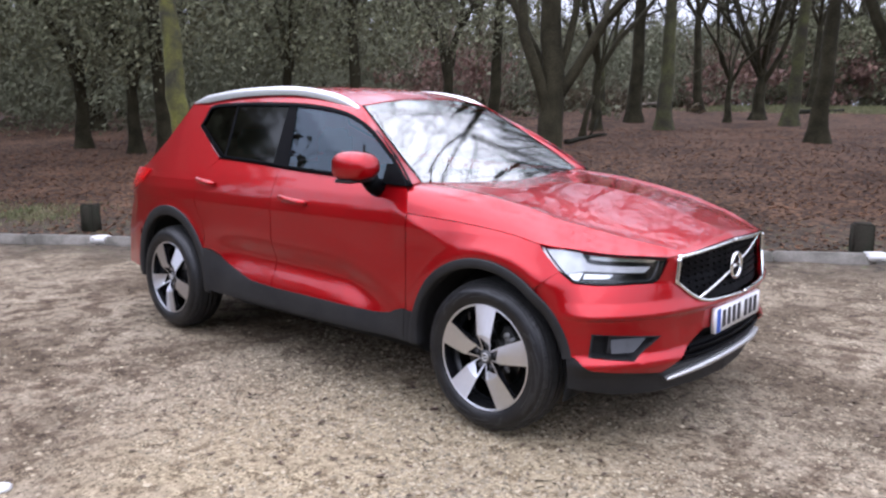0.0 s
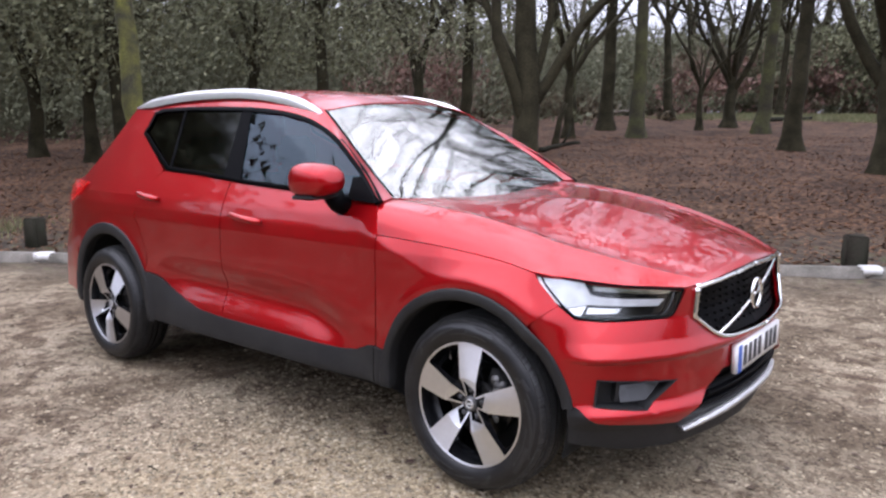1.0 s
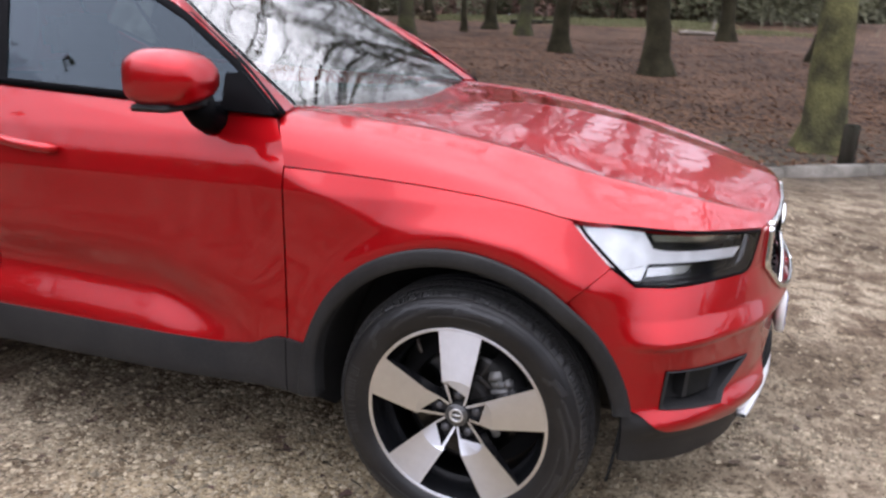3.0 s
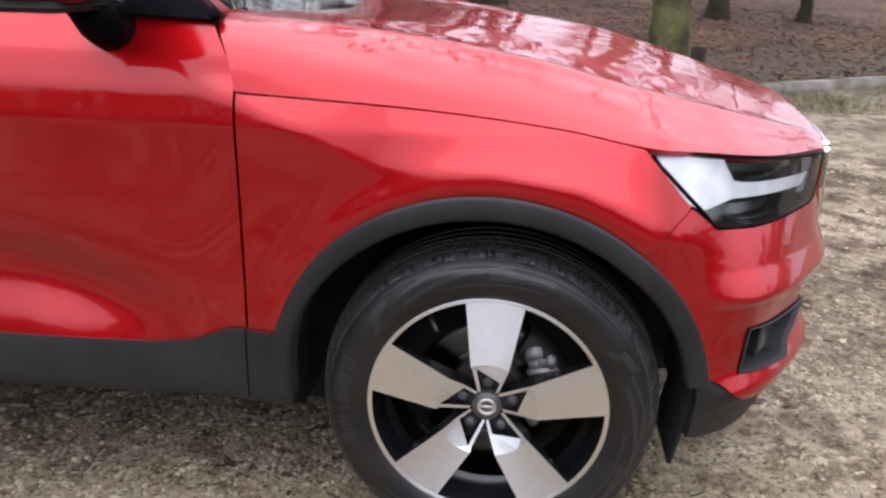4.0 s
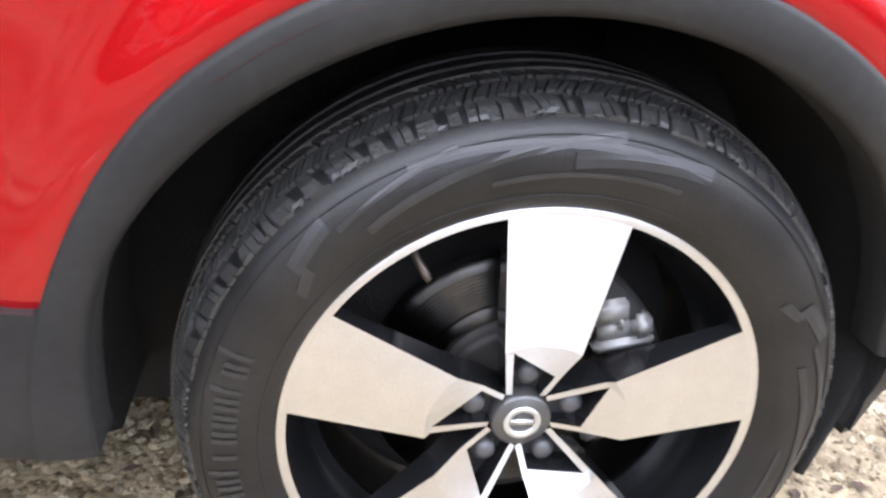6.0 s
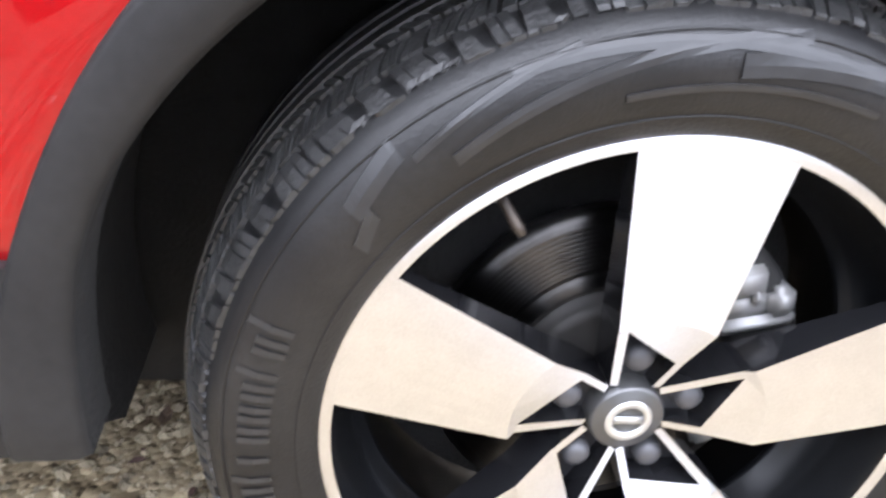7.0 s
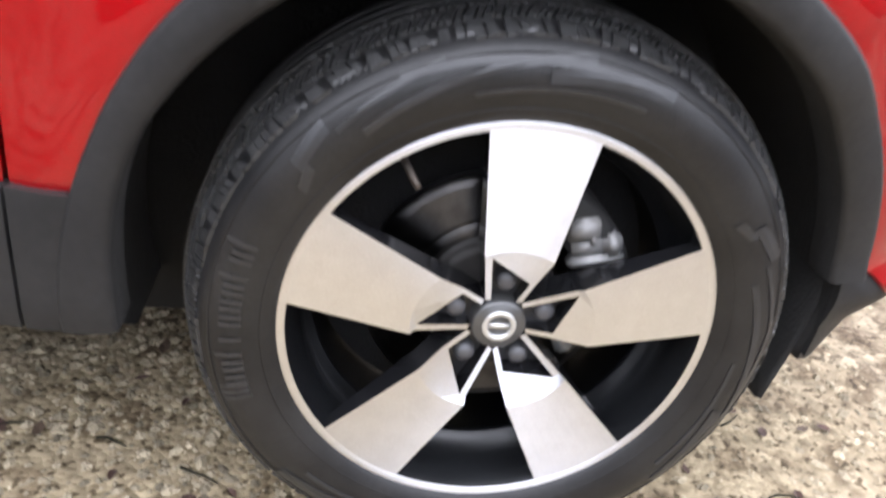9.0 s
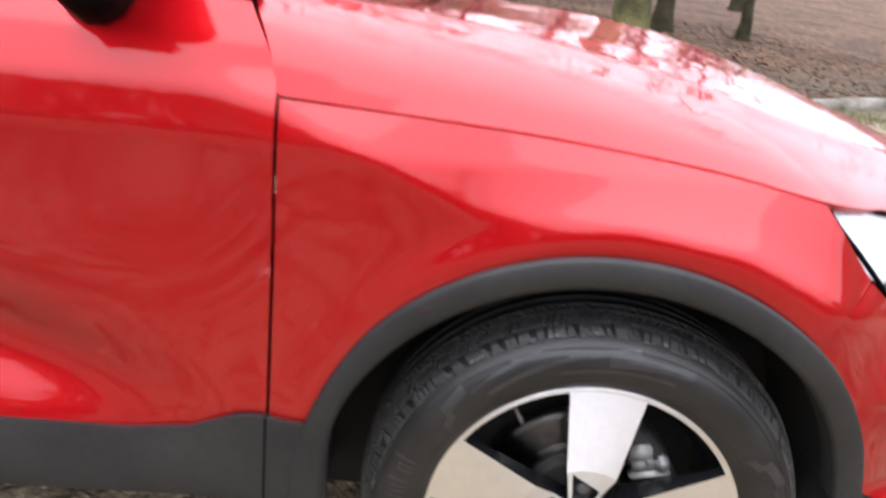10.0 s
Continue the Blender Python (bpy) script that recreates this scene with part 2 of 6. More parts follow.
def block(bm, lo, hi, bevel=0.0, mat=0, m=None):
    """A box between two corners, its edges rounded off."""
    made = bmesh.ops.create_cube(bm, size=1)["verts"]
    s, c = Vector(hi) - Vector(lo), (Vector(hi) + Vector(lo)) / 2
    for v in made:
        v.co = Vector((v.co.x * s.x, v.co.y * s.y, v.co.z * s.z)) + c
    if bevel:
        edges = list({e for v in made for e in v.link_edges})
        made = list({v for f in bmesh.ops.bevel(bm, geom=edges, offset=bevel, segments=2, affect="EDGES")["faces"] for v in f.verts} | {v for v in made if v.is_valid})
    if m is not None:
        bmesh.ops.transform(bm, matrix=m, verts=made)
    for f in {f for v in made for f in v.link_faces}:
        f.material_index = mat
    return made


def lathe(bm, profile, sides, mat=0, closed=False):
    """A ring swept round the y axis from (radius, y) pairs."""
    rings = [[bm.verts.new((r * math.cos(2 * math.pi * k / sides), y, r * math.sin(2 * math.pi * k / sides))) for k in range(sides)] for r, y in profile]
    pairs = list(zip(rings, rings[1:])) + ([(rings[-1], rings[0])] if closed else [])
    for a, b in pairs:
        for k in range(sides):
            bm.faces.new((a[k], b[k], b[(k + 1) % sides], a[(k + 1) % sides])).material_index = mat


# ---- the lie of the land ----
KERB_N = Vector((-0.537, 0.8436))     # across the kerb, towards the wood
KERB_D = 3.71


def beyond(x, y):
    return KERB_N.x * x + KERB_N.y * y - KERB_D


def height(x, y):
    d = beyond(x, y)
    r = max(0.0, d + 1.0) * 0.060 if d < 32 else 33 * 0.060
    return r * smooth(-1.2, 2.5, d) if d > -1.2 else 0.0


# ---- ground ----
def ground_material():
    m = bpy.data.materials.new("gravel_and_leaf_litter")
    m.use_nodes = True
    n, l = m.node_tree.nodes, m.node_tree.links
    b = n["Principled BSDF"]
    co = n.new("ShaderNodeTexCoord")

    shift = n.new("ShaderNodeVectorMath")
    shift.inputs[1].default_value = (13.7, 4.2, 0.0)
    l.new(co.outputs["Object"], shift.inputs[0])

    def noise_ramp(scale, detail, stops, kind="ShaderNodeTexNoise", out=0):
        t = n.new(kind)
        t.inputs["Scale"].default_value = scale
        if kind == "ShaderNodeTexNoise":
            t.inputs["Detail"].default_value = detail
        l.new(shift.outputs[0], t.inputs["Vector"])
        r = n.new("ShaderNodeValToRGB")
        e = r.color_ramp.elements
        while len(e) < len(stops):
            e.new(0.5)
        for q, (pos, c) in zip(e, stops):
            q.position, q.color = pos, (*c, 1)
        l.new(t.outputs[out], r.inputs[0])
        return r, t

    def mix(a, c, f, kind="MIX"):
        x = n.new("ShaderNodeMix")
        x.data_type, x.blend_type = "RGBA", kind
        if isinstance(f, float):
            x.inputs[0].default_value = f
        else:
            l.new(f, x.inputs[0])
        l.new(a, x.inputs[6])
        l.new(c, x.inputs[7])
        return x.outputs[2]

    # pebbles: each cell its own tone
    cells = n.new("ShaderNodeTexVoronoi")
    cells.inputs["Scale"].default_value = 84
    l.new(co.outputs["Object"], cells.inputs["Vector"])
    sep = n.new("ShaderNodeSeparateColor")
    l.new(cells.outputs["Color"], sep.inputs[0])
    tone = n.new("ShaderNodeValToRGB")
    e = tone.color_ramp.elements
    e[0].color, e[1].color = (0.060, 0.047, 0.031, 1), (0.54, 0.46, 0.33, 1)
    q = e.new(0.35)
    q.color = (0.205, 0.168, 0.114, 1)
    q = e.new(0.7)
    q.color = (0.32, 0.268, 0.190, 1)
    l.new(sep.outputs[0], tone.inputs[0])
    mud, _ = noise_ramp(1.1, 9, ((0.38, (0.42, 0.385, 0.35)), (0.50, (0.80, 0.78, 0.76)), (0.60, (1.0, 1.0, 1.0))))
    dirt, _ = noise_ramp(5.5, 9, ((0.40, (0.32, 0.265, 0.235)), (0.50, (0.84, 0.81, 0.78)), (0.56, (1.0, 1.0, 1.0))))
    sand, _ = noise_ramp(30, 5, ((0.3, (0.160, 0.130, 0.092)), (0.7, (0.365, 0.306, 0.222))))
    cover, _ = noise_ramp(6, 5, ((0.38, (0.30, 0.30, 0.30)), (0.58, (0.92, 0.92, 0.92))))
    speck, _ = noise_ramp(70, 4, ((0.36, (0.13, 0.10, 0.07)), (0.43, (1.0, 1.0, 1.0))))
    where, _ = noise_ramp(0.55, 4, ((0.36, (0.30, 0.30, 0.30)), (0.58, (1.0, 1.0, 1.0))))
    mottle, _ = noise_ramp(12, 5, ((0.40, (0.30, 0.24, 0.21)), (0.49, (1.0, 1.0, 1.0))))
    # mud kept off round the wheel: extra light painted into the gravel
    spot, dist, fray = n.new("ShaderNodeVectorMath"), n.new("ShaderNodeMapRange"), n.new("ShaderNodeMath")
    spot.operation = "DISTANCE"
    spot.inputs[1].default_value = (-0.15, -1.45, 0.0)
    l.new(co.outputs["Object"], spot.inputs[0])
    fray.operation = "MULTIPLY_ADD"
    fray.inputs[1].default_value = 0.9
    l.new(dirt.outputs[0].node.inputs[0].links[0].from_socket, fray.inputs[0])
    l.new(spot.outputs["Value"], fray.inputs[2])
    dist.inputs["From Min"].default_value, dist.inputs["From Max"].default_value = 1.2, 2.0
    dist.inputs["To Min"].default_value, dist.inputs["To Max"].default_value = 0.0, 0.9
    l.new(fray.outputs[0], dist.inputs[0])
    patchy = n.new("ShaderNodeMath")
    patchy.operation = "MULTIPLY"
    l.new(where.outputs[0], patchy.inputs[0])
    l.new(dist.outputs[0], patchy.inputs[1])
    gravel = mix(mix(mix(mix(tone.outputs[0], sand.outputs[0], cover.outputs[0]), mud.outputs[0], dist.outputs[0], "MULTIPLY"), dirt.outputs[0], patchy.outputs[0], "MULTIPLY"), mix(speck.outputs[0], mottle.outputs[0], 0.7, "MULTIPLY"), 0.8, "MULTIPLY")
    warm_tint = n.new("ShaderNodeRGB")   # tints the same bright patch yellower
    warm_tint.outputs[0].default_value = (1.05, 1.02, 0.90, 1)
    gravel = mix(mix(gravel, warm_tint.outputs[0], 1.0, "MULTIPLY"), gravel, dist.outputs[0])
    # leaf litter
    leaf = n.new("ShaderNodeTexVoronoi")
    leaf.inputs["Scale"].default_value = 17
    l.new(co.outputs["Object"], leaf.inputs["Vector"])
    sep2 = n.new("ShaderNodeSeparateColor")
    l.new(leaf.outputs["Color"], sep2.inputs[0])
    tone2 = n.new("ShaderNodeValToRGB")
    e = tone2.color_ramp.elements
    e[0].color, e[1].color = (0.018, 0.011, 0.007, 1), (0.175, 0.100, 0.058, 1)
    q = e.new(0.55)
    q.color = (0.072, 0.041, 0.024, 1)
    l.new(sep2.outputs[0], tone2.inputs[0])
    damp, _ = noise_ramp(0.7, 6, ((0.35, (0.36, 0.34, 0.30)), (0.65, (1.0, 1.0, 1.0))))
    litter = mix(tone2.outputs[0], damp.outputs[0], 0.8, "MULTIPLY")
    # a muddy, mossy verge just behind the kerb
    pos = n.new("ShaderNodeSeparateXYZ")
    l.new(co.outputs["Object"], pos.inputs[0])
    ax, ay, add = n.new("ShaderNodeMath"), n.new("ShaderNodeMath"), n.new("ShaderNodeMath")
    ax.operation = ay.operation = "MULTIPLY_ADD"
    ax.inputs[1].default_value, ax.inputs[2].default_value = KERB_N.x, -KERB_D
    ay.inputs[1].default_value = KERB_N.y
    l.new(pos.outputs[0], ax.inputs[0])
    l.new(pos.outputs[1], ay.inputs[0])
    l.new(ax.outputs[0], ay.inputs[2])
    add.operation = "MULTIPLY_ADD"
    wob = n.new("ShaderNodeTexNoise")
    wob.inputs["Scale"].default_value, wob.inputs["Detail"].default_value = 1.3, 5
    l.new(co.outputs["Object"], wob.inputs["Vector"])
    add.inputs[1].default_value = 1.6
    l.new(wob.outputs[0], add.inputs[0])
    l.new(ay.outputs[0], add.inputs[2])
    verge = n.new("ShaderNodeMapRange")
    verge.inputs["From Min"].default_value, verge.inputs["From Max"].default_value = 1.5, 3.2
    l.new(add.outputs[0], verge.inputs[0])
    soil, _ = noise_ramp(9, 7, ((0.35, (0.028, 0.024, 0.017)), (0.55, (0.075, 0.058, 0.043)), (0.72, (0.060, 0.072, 0.028))))
    wood = mix(soil.outputs[0], litter, verge.outputs[0])
    inside = n.new("ShaderNodeMapRange")
    inside.inputs["From Min"].default_value, inside.inputs["From Max"].default_value = 0.0, 0.04
    l.new(ay.outputs[0], inside.inputs[0])
    edge = n.new("ShaderNodeMapRange")
    edge.inputs["From Min"].default_value, edge.inputs["From Max"].default_value = -0.1, 0.95
    l.new(add.outputs[0], edge.inputs[0])
    dull = mix(gravel, soil.outputs[0], edge.outputs[0])
    l.new(mix(dull, wood, inside.outputs[0]), b.inputs["Base Color"])
    b.inputs["Roughness"].default_value = 0.85
    b.inputs["Specular IOR Level"].default_value = 0.12
    fine = n.new("ShaderNodeTexNoise")
    fine.inputs["Scale"].default_value, fine.inputs["Detail"].default_value = 45, 8
    l.new(co.outputs["Object"], fine.inputs["Vector"])
    hsum = n.new("ShaderNodeMath")
    hsum.operation = "SUBTRACT"
    l.new(fine.outputs[0], hsum.inputs[0])
    l.new(cells.outputs["Distance"], hsum.inputs[1])
    bp = n.new("ShaderNodeBump")
    bp.inputs["Strength"].default_value, bp.inputs["Distance"].default_value = 0.6, 0.007
    l.new(hsum.outputs[0], bp.inputs["Height"])
    l.new(bp.outputs[0], b.inputs["Normal"])
    return m


def relief(x, y):
    """Ruts and hollows of the gravel, uneven humus in the wood."""
    d = beyond(x, y)
    v = noise.noise((x * 0.9, y * 0.9, 0)) * 0.022 + noise.noise((x * 3.1, y * 3.1, 5)) * 0.010 + noise.noise((x * 9, y * 9, 9)) * 0.004 + 0.009
    near = min(1.0, max(0.0, (math.hypot(x + 1.35, y) - 1.0) / 3.0))
    return v * (0.35 + 0.65 * near) - 0.006 + (0.05 * noise.noise((x * 0.35, y * 0.35, 3)) * smooth(0.5, 4, d) if d > 0.5 else 0)


GROUND = ground_material()
axis = np.unique(np.r_[np.arange(-4.5, 3.6, 0.075), -4.5 - 0.1 * 1.16 ** np.arange(0, 46), 3.6 + 0.1 * 1.16 ** np.arange(0, 46)].clip(-420, 420))
axis_y = np.unique(np.r_[np.arange(-4.5, 6.5, 0.075), -4.5 - 0.1 * 1.16 ** np.arange(0, 46), 6.5 + 0.1 * 1.16 ** np.arange(0, 46)].clip(-420, 420))
gv = [(x, y, height(x, y) + (relief(x, y) if abs(x) < 40 and abs(y) < 40 else 0)) for y in axis_y for x in axis]
nx = len(axis)
gf = [(j * nx + i, j * nx + i + 1, (j + 1) * nx + i + 1, (j + 1) * nx + i) for j in range(len(axis_y) - 1) for i in range(nx - 1)]
tagged(put("ground", gv, gf, GROUND), "pale gravel car park giving way to russet leaf litter", "ground", kind="structure")


def ground_z(x, y):
    return height(x, y) + relief(x, y)


# ---- kerb and posts ----
CONCRETE = material("weathered_concrete", (0.215, 0.195, 0.165), 0.85, vary=0.45, scale=5, bump=0.5, bump_scale=70, fine=0.2, second=(0.10, 0.092, 0.072))
CONCRETE_WHITE = material("white_painted_concrete", (0.75, 0.74, 0.70), 0.7, vary=0.3, scale=9)
POST = material("old_oak_post", (0.026, 0.022, 0.016), 0.85, spec=0.1, vary=0.5, scale=6, bump=0.6, bump_scale=40, second=(0.020, 0.021, 0.013))
ALONG = Vector((0.8436, 0.537))


def kerb_point(s, d):
    p = KERB_N * (KERB_D + d) + ALONG * s
    return p.x, p.y


kerb = empty("kerb", (*kerb_point(0, 0), 0.05), "low weathered concrete kerb edging the gravel", "kerb", kind="structure")
rng = random.Random(4)
angle = math.atan2(ALONG.y, ALONG.x)
s = -17.0
k = 0
while s < 16:
    length = 0.9
    x, y = kerb_point(s + length / 2, 0.06)
    bm = bmesh.new()
    block(bm, (-length / 2 + 0.004, -0.07, -0.16), (length / 2 - 0.004, 0.07, 0.095 + rng.uniform(-0.008, 0.008)), 0.018)
    for v in bm.verts:
        v.co += Vector((noise.noise(v.co * 9 + Vector((s, 0, 0))), noise.noise(v.co * 9 + Vector((0, s, 0))), noise.noise(v.co * 9 + Vector((0, 0, s))))) * 0.008
    m = Matrix.Translation((x, y, height(x, y))) @ Matrix.Rotation(angle + rng.uniform(-0.012, 0.012), 4, "Z")
    bmesh.ops.transform(bm, matrix=m, verts=bm.verts)
    part("kerb_stone", bm, CONCRETE, kerb)
    s += length
    k += 1
for s in (-5.29, 2.84):
    x, y = kerb_point(s, 0.06)
    bm = bmesh.new()
    block(bm, (-0.10, -0.075, 0.02), (0.10, 0.075, 0.106), 0.016, m=Matrix.Translation((x, y, height(x, y))) @ Matrix.Rotation(angle, 4, "Z"))
    part("painted_mark", bm, CONCRETE_WHITE, kerb, "white painted patch")


def post(x, y, h, w, seed):
    r = random.Random(seed)
    e = empty("bollard", (x, y, ground_z(x, y)), "short weathered square wooden post beside the kerb", "post", "posts along the kerb")
    bm = bmesh.new()
    block(bm, (-w / 2, -w / 2, -0.2), (w / 2, w / 2, h), 0.016)
    bmesh.ops.subdivide_edges(bm, edges=bm.edges, cuts=2)
    for v in bm.verts:
        v.co += Vector((noise.noise(v.co * 7), noise.noise(v.co * 7 + Vector((9, 0, 0))), noise.noise(v.co * 11))) * 0.012
    bmesh.ops.transform(bm, matrix=Matrix.Translation((x, y, ground_z(x, y))) @ Matrix.Rotation(angle + r.uniform(-0.2, 0.2), 4, "Z") @ Matrix.Rotation(r.uniform(-0.04, 0.04), 4, "X"), verts=bm.verts)
    part("post", bm, POST, e)


post(0.21, 4.86, 0.36, 0.19, 1)
post(1.72, 5.95, 0.42, 0.12, 2)
post(-7.35, 0.62, 0.33, 0.18, 3)

# ---- trees ----
BARK = material("grey_brown_bark", (0.047, 0.042, 0.024), 0.9, spec=0.1, vary=0.5, scale=3, bump=1.0, bump_scale=24, fine=0.3, second=(0.022, 0.019, 0.011))
MOSSY = material("algae_covered_bark", (0.078, 0.080, 0.034), 0.9, spec=0.1, vary=0.5, scale=2.2, bump=1.0, bump_scale=24, fine=0.3, second=(0.040, 0.036, 0.026))
MOSS = material("bright_mossy_bark", (0.17, 0.17, 0.030), 0.9, vary=0.5, scale=2.6, bump=1.0, bump_scale=24, fine=0.3, second=(0.045, 0.042, 0.022))
PALE_BARK = material("pale_algae_streaked_bark", (0.125, 0.120, 0.050), 0.9, spec=0.1, vary=0.5, scale=3.2, bump=1.0, bump_scale=24, fine=0.3, second=(0.040, 0.038, 0.022))
TWIG = material("winter_twigs", (0.034, 0.028, 0.017), 0.9, spec=0.1, vary=0.3, scale=4)
IVY = random_tint(material("ivy_and_holly_leaves", (0.158, 0.162, 0.100), 0.85, spec=0.2, vary=0.3, scale=3), 0.2)
BRACKEN = random_tint(material("dead_bracken", (0.110, 0.086, 0.052), 0.9, spec=0.2, vary=0.4, scale=2), 0.5)
HAZE = random_tint(material("far_twigs", (0.165, 0.163, 0.105), 0.9, spec=0.2, vary=0.3, scale=0.4), 0.5)


class Soup:
    """Vertices and faces gathered for one mesh."""

    def __init__(self):
        self.v, self.f = [], []

    def tube(self, pts, radii, sides):
        base = len(self.v)
        a = None
        for i, p in enumerate(pts):
            d = (pts[min(i + 1, len(pts) - 1)] - pts[max(i - 1, 0)]).normalized()
            a = d.orthogonal().normalized() if a is None else (a - d * a.dot(d)).normalized()
            b = d.cross(a)
            for q in range(sides):
                w = 2 * math.pi * q / sides
                self.v.append(p + radii[i] * (a * math.cos(w) + b * math.sin(w)))
        for i in range(len(pts) - 1):
            for q in range(sides):
                r = (q + 1) % sides
                self.f.append((base + i * sides + q, base + i * sides + r, base + (i + 1) * sides + r, base + (i + 1) * sides + q))

    def leaf(self, p, size, r):
        d = Vector((r.gauss(0, 1), r.gauss(0, 1), r.gauss(0, 0.7))).normalized()
        a = d.orthogonal().normalized()
        b = d.cross(a)
        k = len(self.v)
        self.v += [p + a * size * 1.2, p + b * size * 0.75 - a * size * 0.4, p - b * size * 0.75 - a * size * 0.8]
        self.f.append((k, k + 1, k + 2))


def grow(big, small, r, p, d, length, radius, depth, spread, up, kids=(0, 3, 4, 4, 4)):
    """A limb with its side limbs; thick ones go into one mesh, twigs into another."""
    n = 5 if depth > 1 else 4
    pts, radii = [p.copy()], [radius]
    q, e = p.copy(), d.copy()
    for i in range(n):
        e = (e + Vector((r.gauss(0, 0.13), r.gauss(0, 0.13), r.gauss(0, 0.09) + up * 0.06))).normalized()
        q = q + e * (length / n)
        pts.append(q.copy())
        radii.append(radius * (1 - 0.55 * (i + 1) / n))
    (big if radius > 0.018 else small).tube(pts, radii, 8 if radius > 0.06 else (5 if radius > 0.018 else 3))
    if depth == 0:
        return
    for i in range(kids[depth]):
        t = r.uniform(0.35, 1.0)
        j = min(n - 1, int(t * n))
        base = pts[j].lerp(pts[j + 1], t * n - j if t < 1 else 1)
        side = e.orthogonal().normalized()
        side.rotate(Matrix.Rotation(r.uniform(0, 6.28), 3, e))
        nd = (e * r.uniform(0.45, 0.9) + side * spread * r.uniform(0.6, 1.2) + Vector((0, 0, 0.12))).normalized()
        grow(big, small, r, base, nd, length * r.uniform(0.50, 0.75), max(0.0062, radius * r.uniform(0.32, 0.5)), depth - 1, spread, up, kids)


def tree_meshes(seed, h, radius, fork, lean=0.02, low=(), spread=0.75, limb=1.0, limbs=4, depth=3, kids=(0, 3, 4, 4, 4)):
    """Trunk and crown of one bare winter tree with its foot at the origin. low: limbs that leave the trunk low down, as (height, heading, length, radius)."""
    r = random.Random(seed)
    big, small = Soup(), Soup()
    pts, radii = [], []
    x = y = 0.0
    n = 12
    for i in range(n + 1):
        z = fork * i / n
        x += r.gauss(0, 0.018) + lean * fork / n
        y += r.gauss(0, 0.018)
        pts.append(Vector((x, y, z - 0.15 if i == 0 else z)))
        flare = 1 + 0.5 * math.exp(-z / 0.16) + 0.18 * math.exp(-z / 0.8)
        radii.append(radius * flare * (1 - 0.30 * i / n))
    sides = 16
    base = len(big.v)
    big.tube(pts, radii, sides)
    for i, v in enumerate(big.v):
        c = pts[i // sides]
        w = math.atan2(v.y - c.y, v.x - c.x)
        lobe = 1 + 0.20 * math.exp(-max(0, c.z) / 0.22) * math.cos(5 * w + seed) + 0.05 * math.cos(3 * w + c.z * 1.3 + seed)
        big.v[i] = c + (v - c) * lobe
    top = pts[-1]
    for i in range(limbs):
        a = 6.28 * i / limbs + r.uniform(-0.5, 0.5)
        d = Vector((math.cos(a) * 0.55, math.sin(a) * 0.55, 1)).normalized()
        grow(big, small, r, top - Vector((0, 0, r.uniform(0, 0.2))), d, (h - fork) * r.uniform(0.55, 0.75), radius * limb * r.uniform(0.42, 0.6), depth, spread, 0.6, kids)
    for z, a, length, rad in low:
        i = min(n - 1, int(z / fork * n))
        d = Vector((math.cos(a), math.sin(a), 1.9)).normalized()
        grow(big, small, r, pts[i], d, length, rad, 3, spread, 0.5)
    out = []
    for s, nm in ((big, "trunk"), (small, "crown")):
        me = bpy.data.meshes.new(nm)
        me.from_pydata([tuple(v) for v in s.v], [], s.f)
        me.polygons.foreach_set("use_smooth", [True] * len(me.polygons))
        me.update()
        out.append(me)
    return out


def plant(meshes, x, y, turn, scale, bark, label):
    e = empty("tree", (x, y, ground_z(x, y)), label, "tree", "bare trees of the wood")
    e.matrix_basis = Matrix.Translation((x, y, ground_z(x, y))) @ Matrix.Rotation(turn, 4, "Z") @ Matrix.Scale(scale, 4)
    for me, nm, mt in zip(meshes, ("trunk", "crown"), (bark, TWIG)):
        ob = new(nm, me)
        if not me.materials:
            me.materials.append(mt)
        ob.material_slots[0].link = "OBJECT"
        ob.material_slots[0].material = mt
        ob.parent = e
    return e


big_fork = tree_meshes(3, 14.5, 0.205, 3.1, 0.0, low=((1.15, 3.26, 3.6, 0.105), (1.3, 0.12, 3.4, 0.095), (1.55, 0.55, 3.0, 0.07), (1.7, 2.75, 3.0, 0.075)), limb=0.75, limbs=5, depth=4, kids=(0, 5, 5, 4, 4))
plant(big_fork, -4.66, 6.62, 0.6, 1.0, BARK, "low-forking bare tree with a thick dark trunk")
oak = tree_meshes(7, 14, 0.25, 2.15, -0.02, low=((1.6, 2.9, 3.8, 0.13), (1.75, 0.2, 3.2, 0.12), (1.9, 1.2, 3.0, 0.10)), limb=1.05)
plant(oak, -0.85, 13.05, 0.2, 1.0, BARK, "stout bare oak with spreading limbs on leaf litter")
beech = tree_meshes(11, 14, 0.20, 3.4, 0.015, limb=0.6, limbs=4, depth=4, kids=(0, 5, 5, 4, 4))
plant(beech, 1.55, 6.75, 1.2, 1.0, PALE_BARK, "thick bare tree trunk streaked with green algae")
slim = tree_meshes(15, 13, 0.19, 4.2, 0.01)
slim2 = tree_meshes(19, 12, 0.17, 3.6, -0.015)
bushy = tree_meshes(23, 10, 0.14, 1.8, 0.03, low=((1.0, 1.0, 2.5, 0.05), (1.3, 4.0, 2.2, 0.05)))
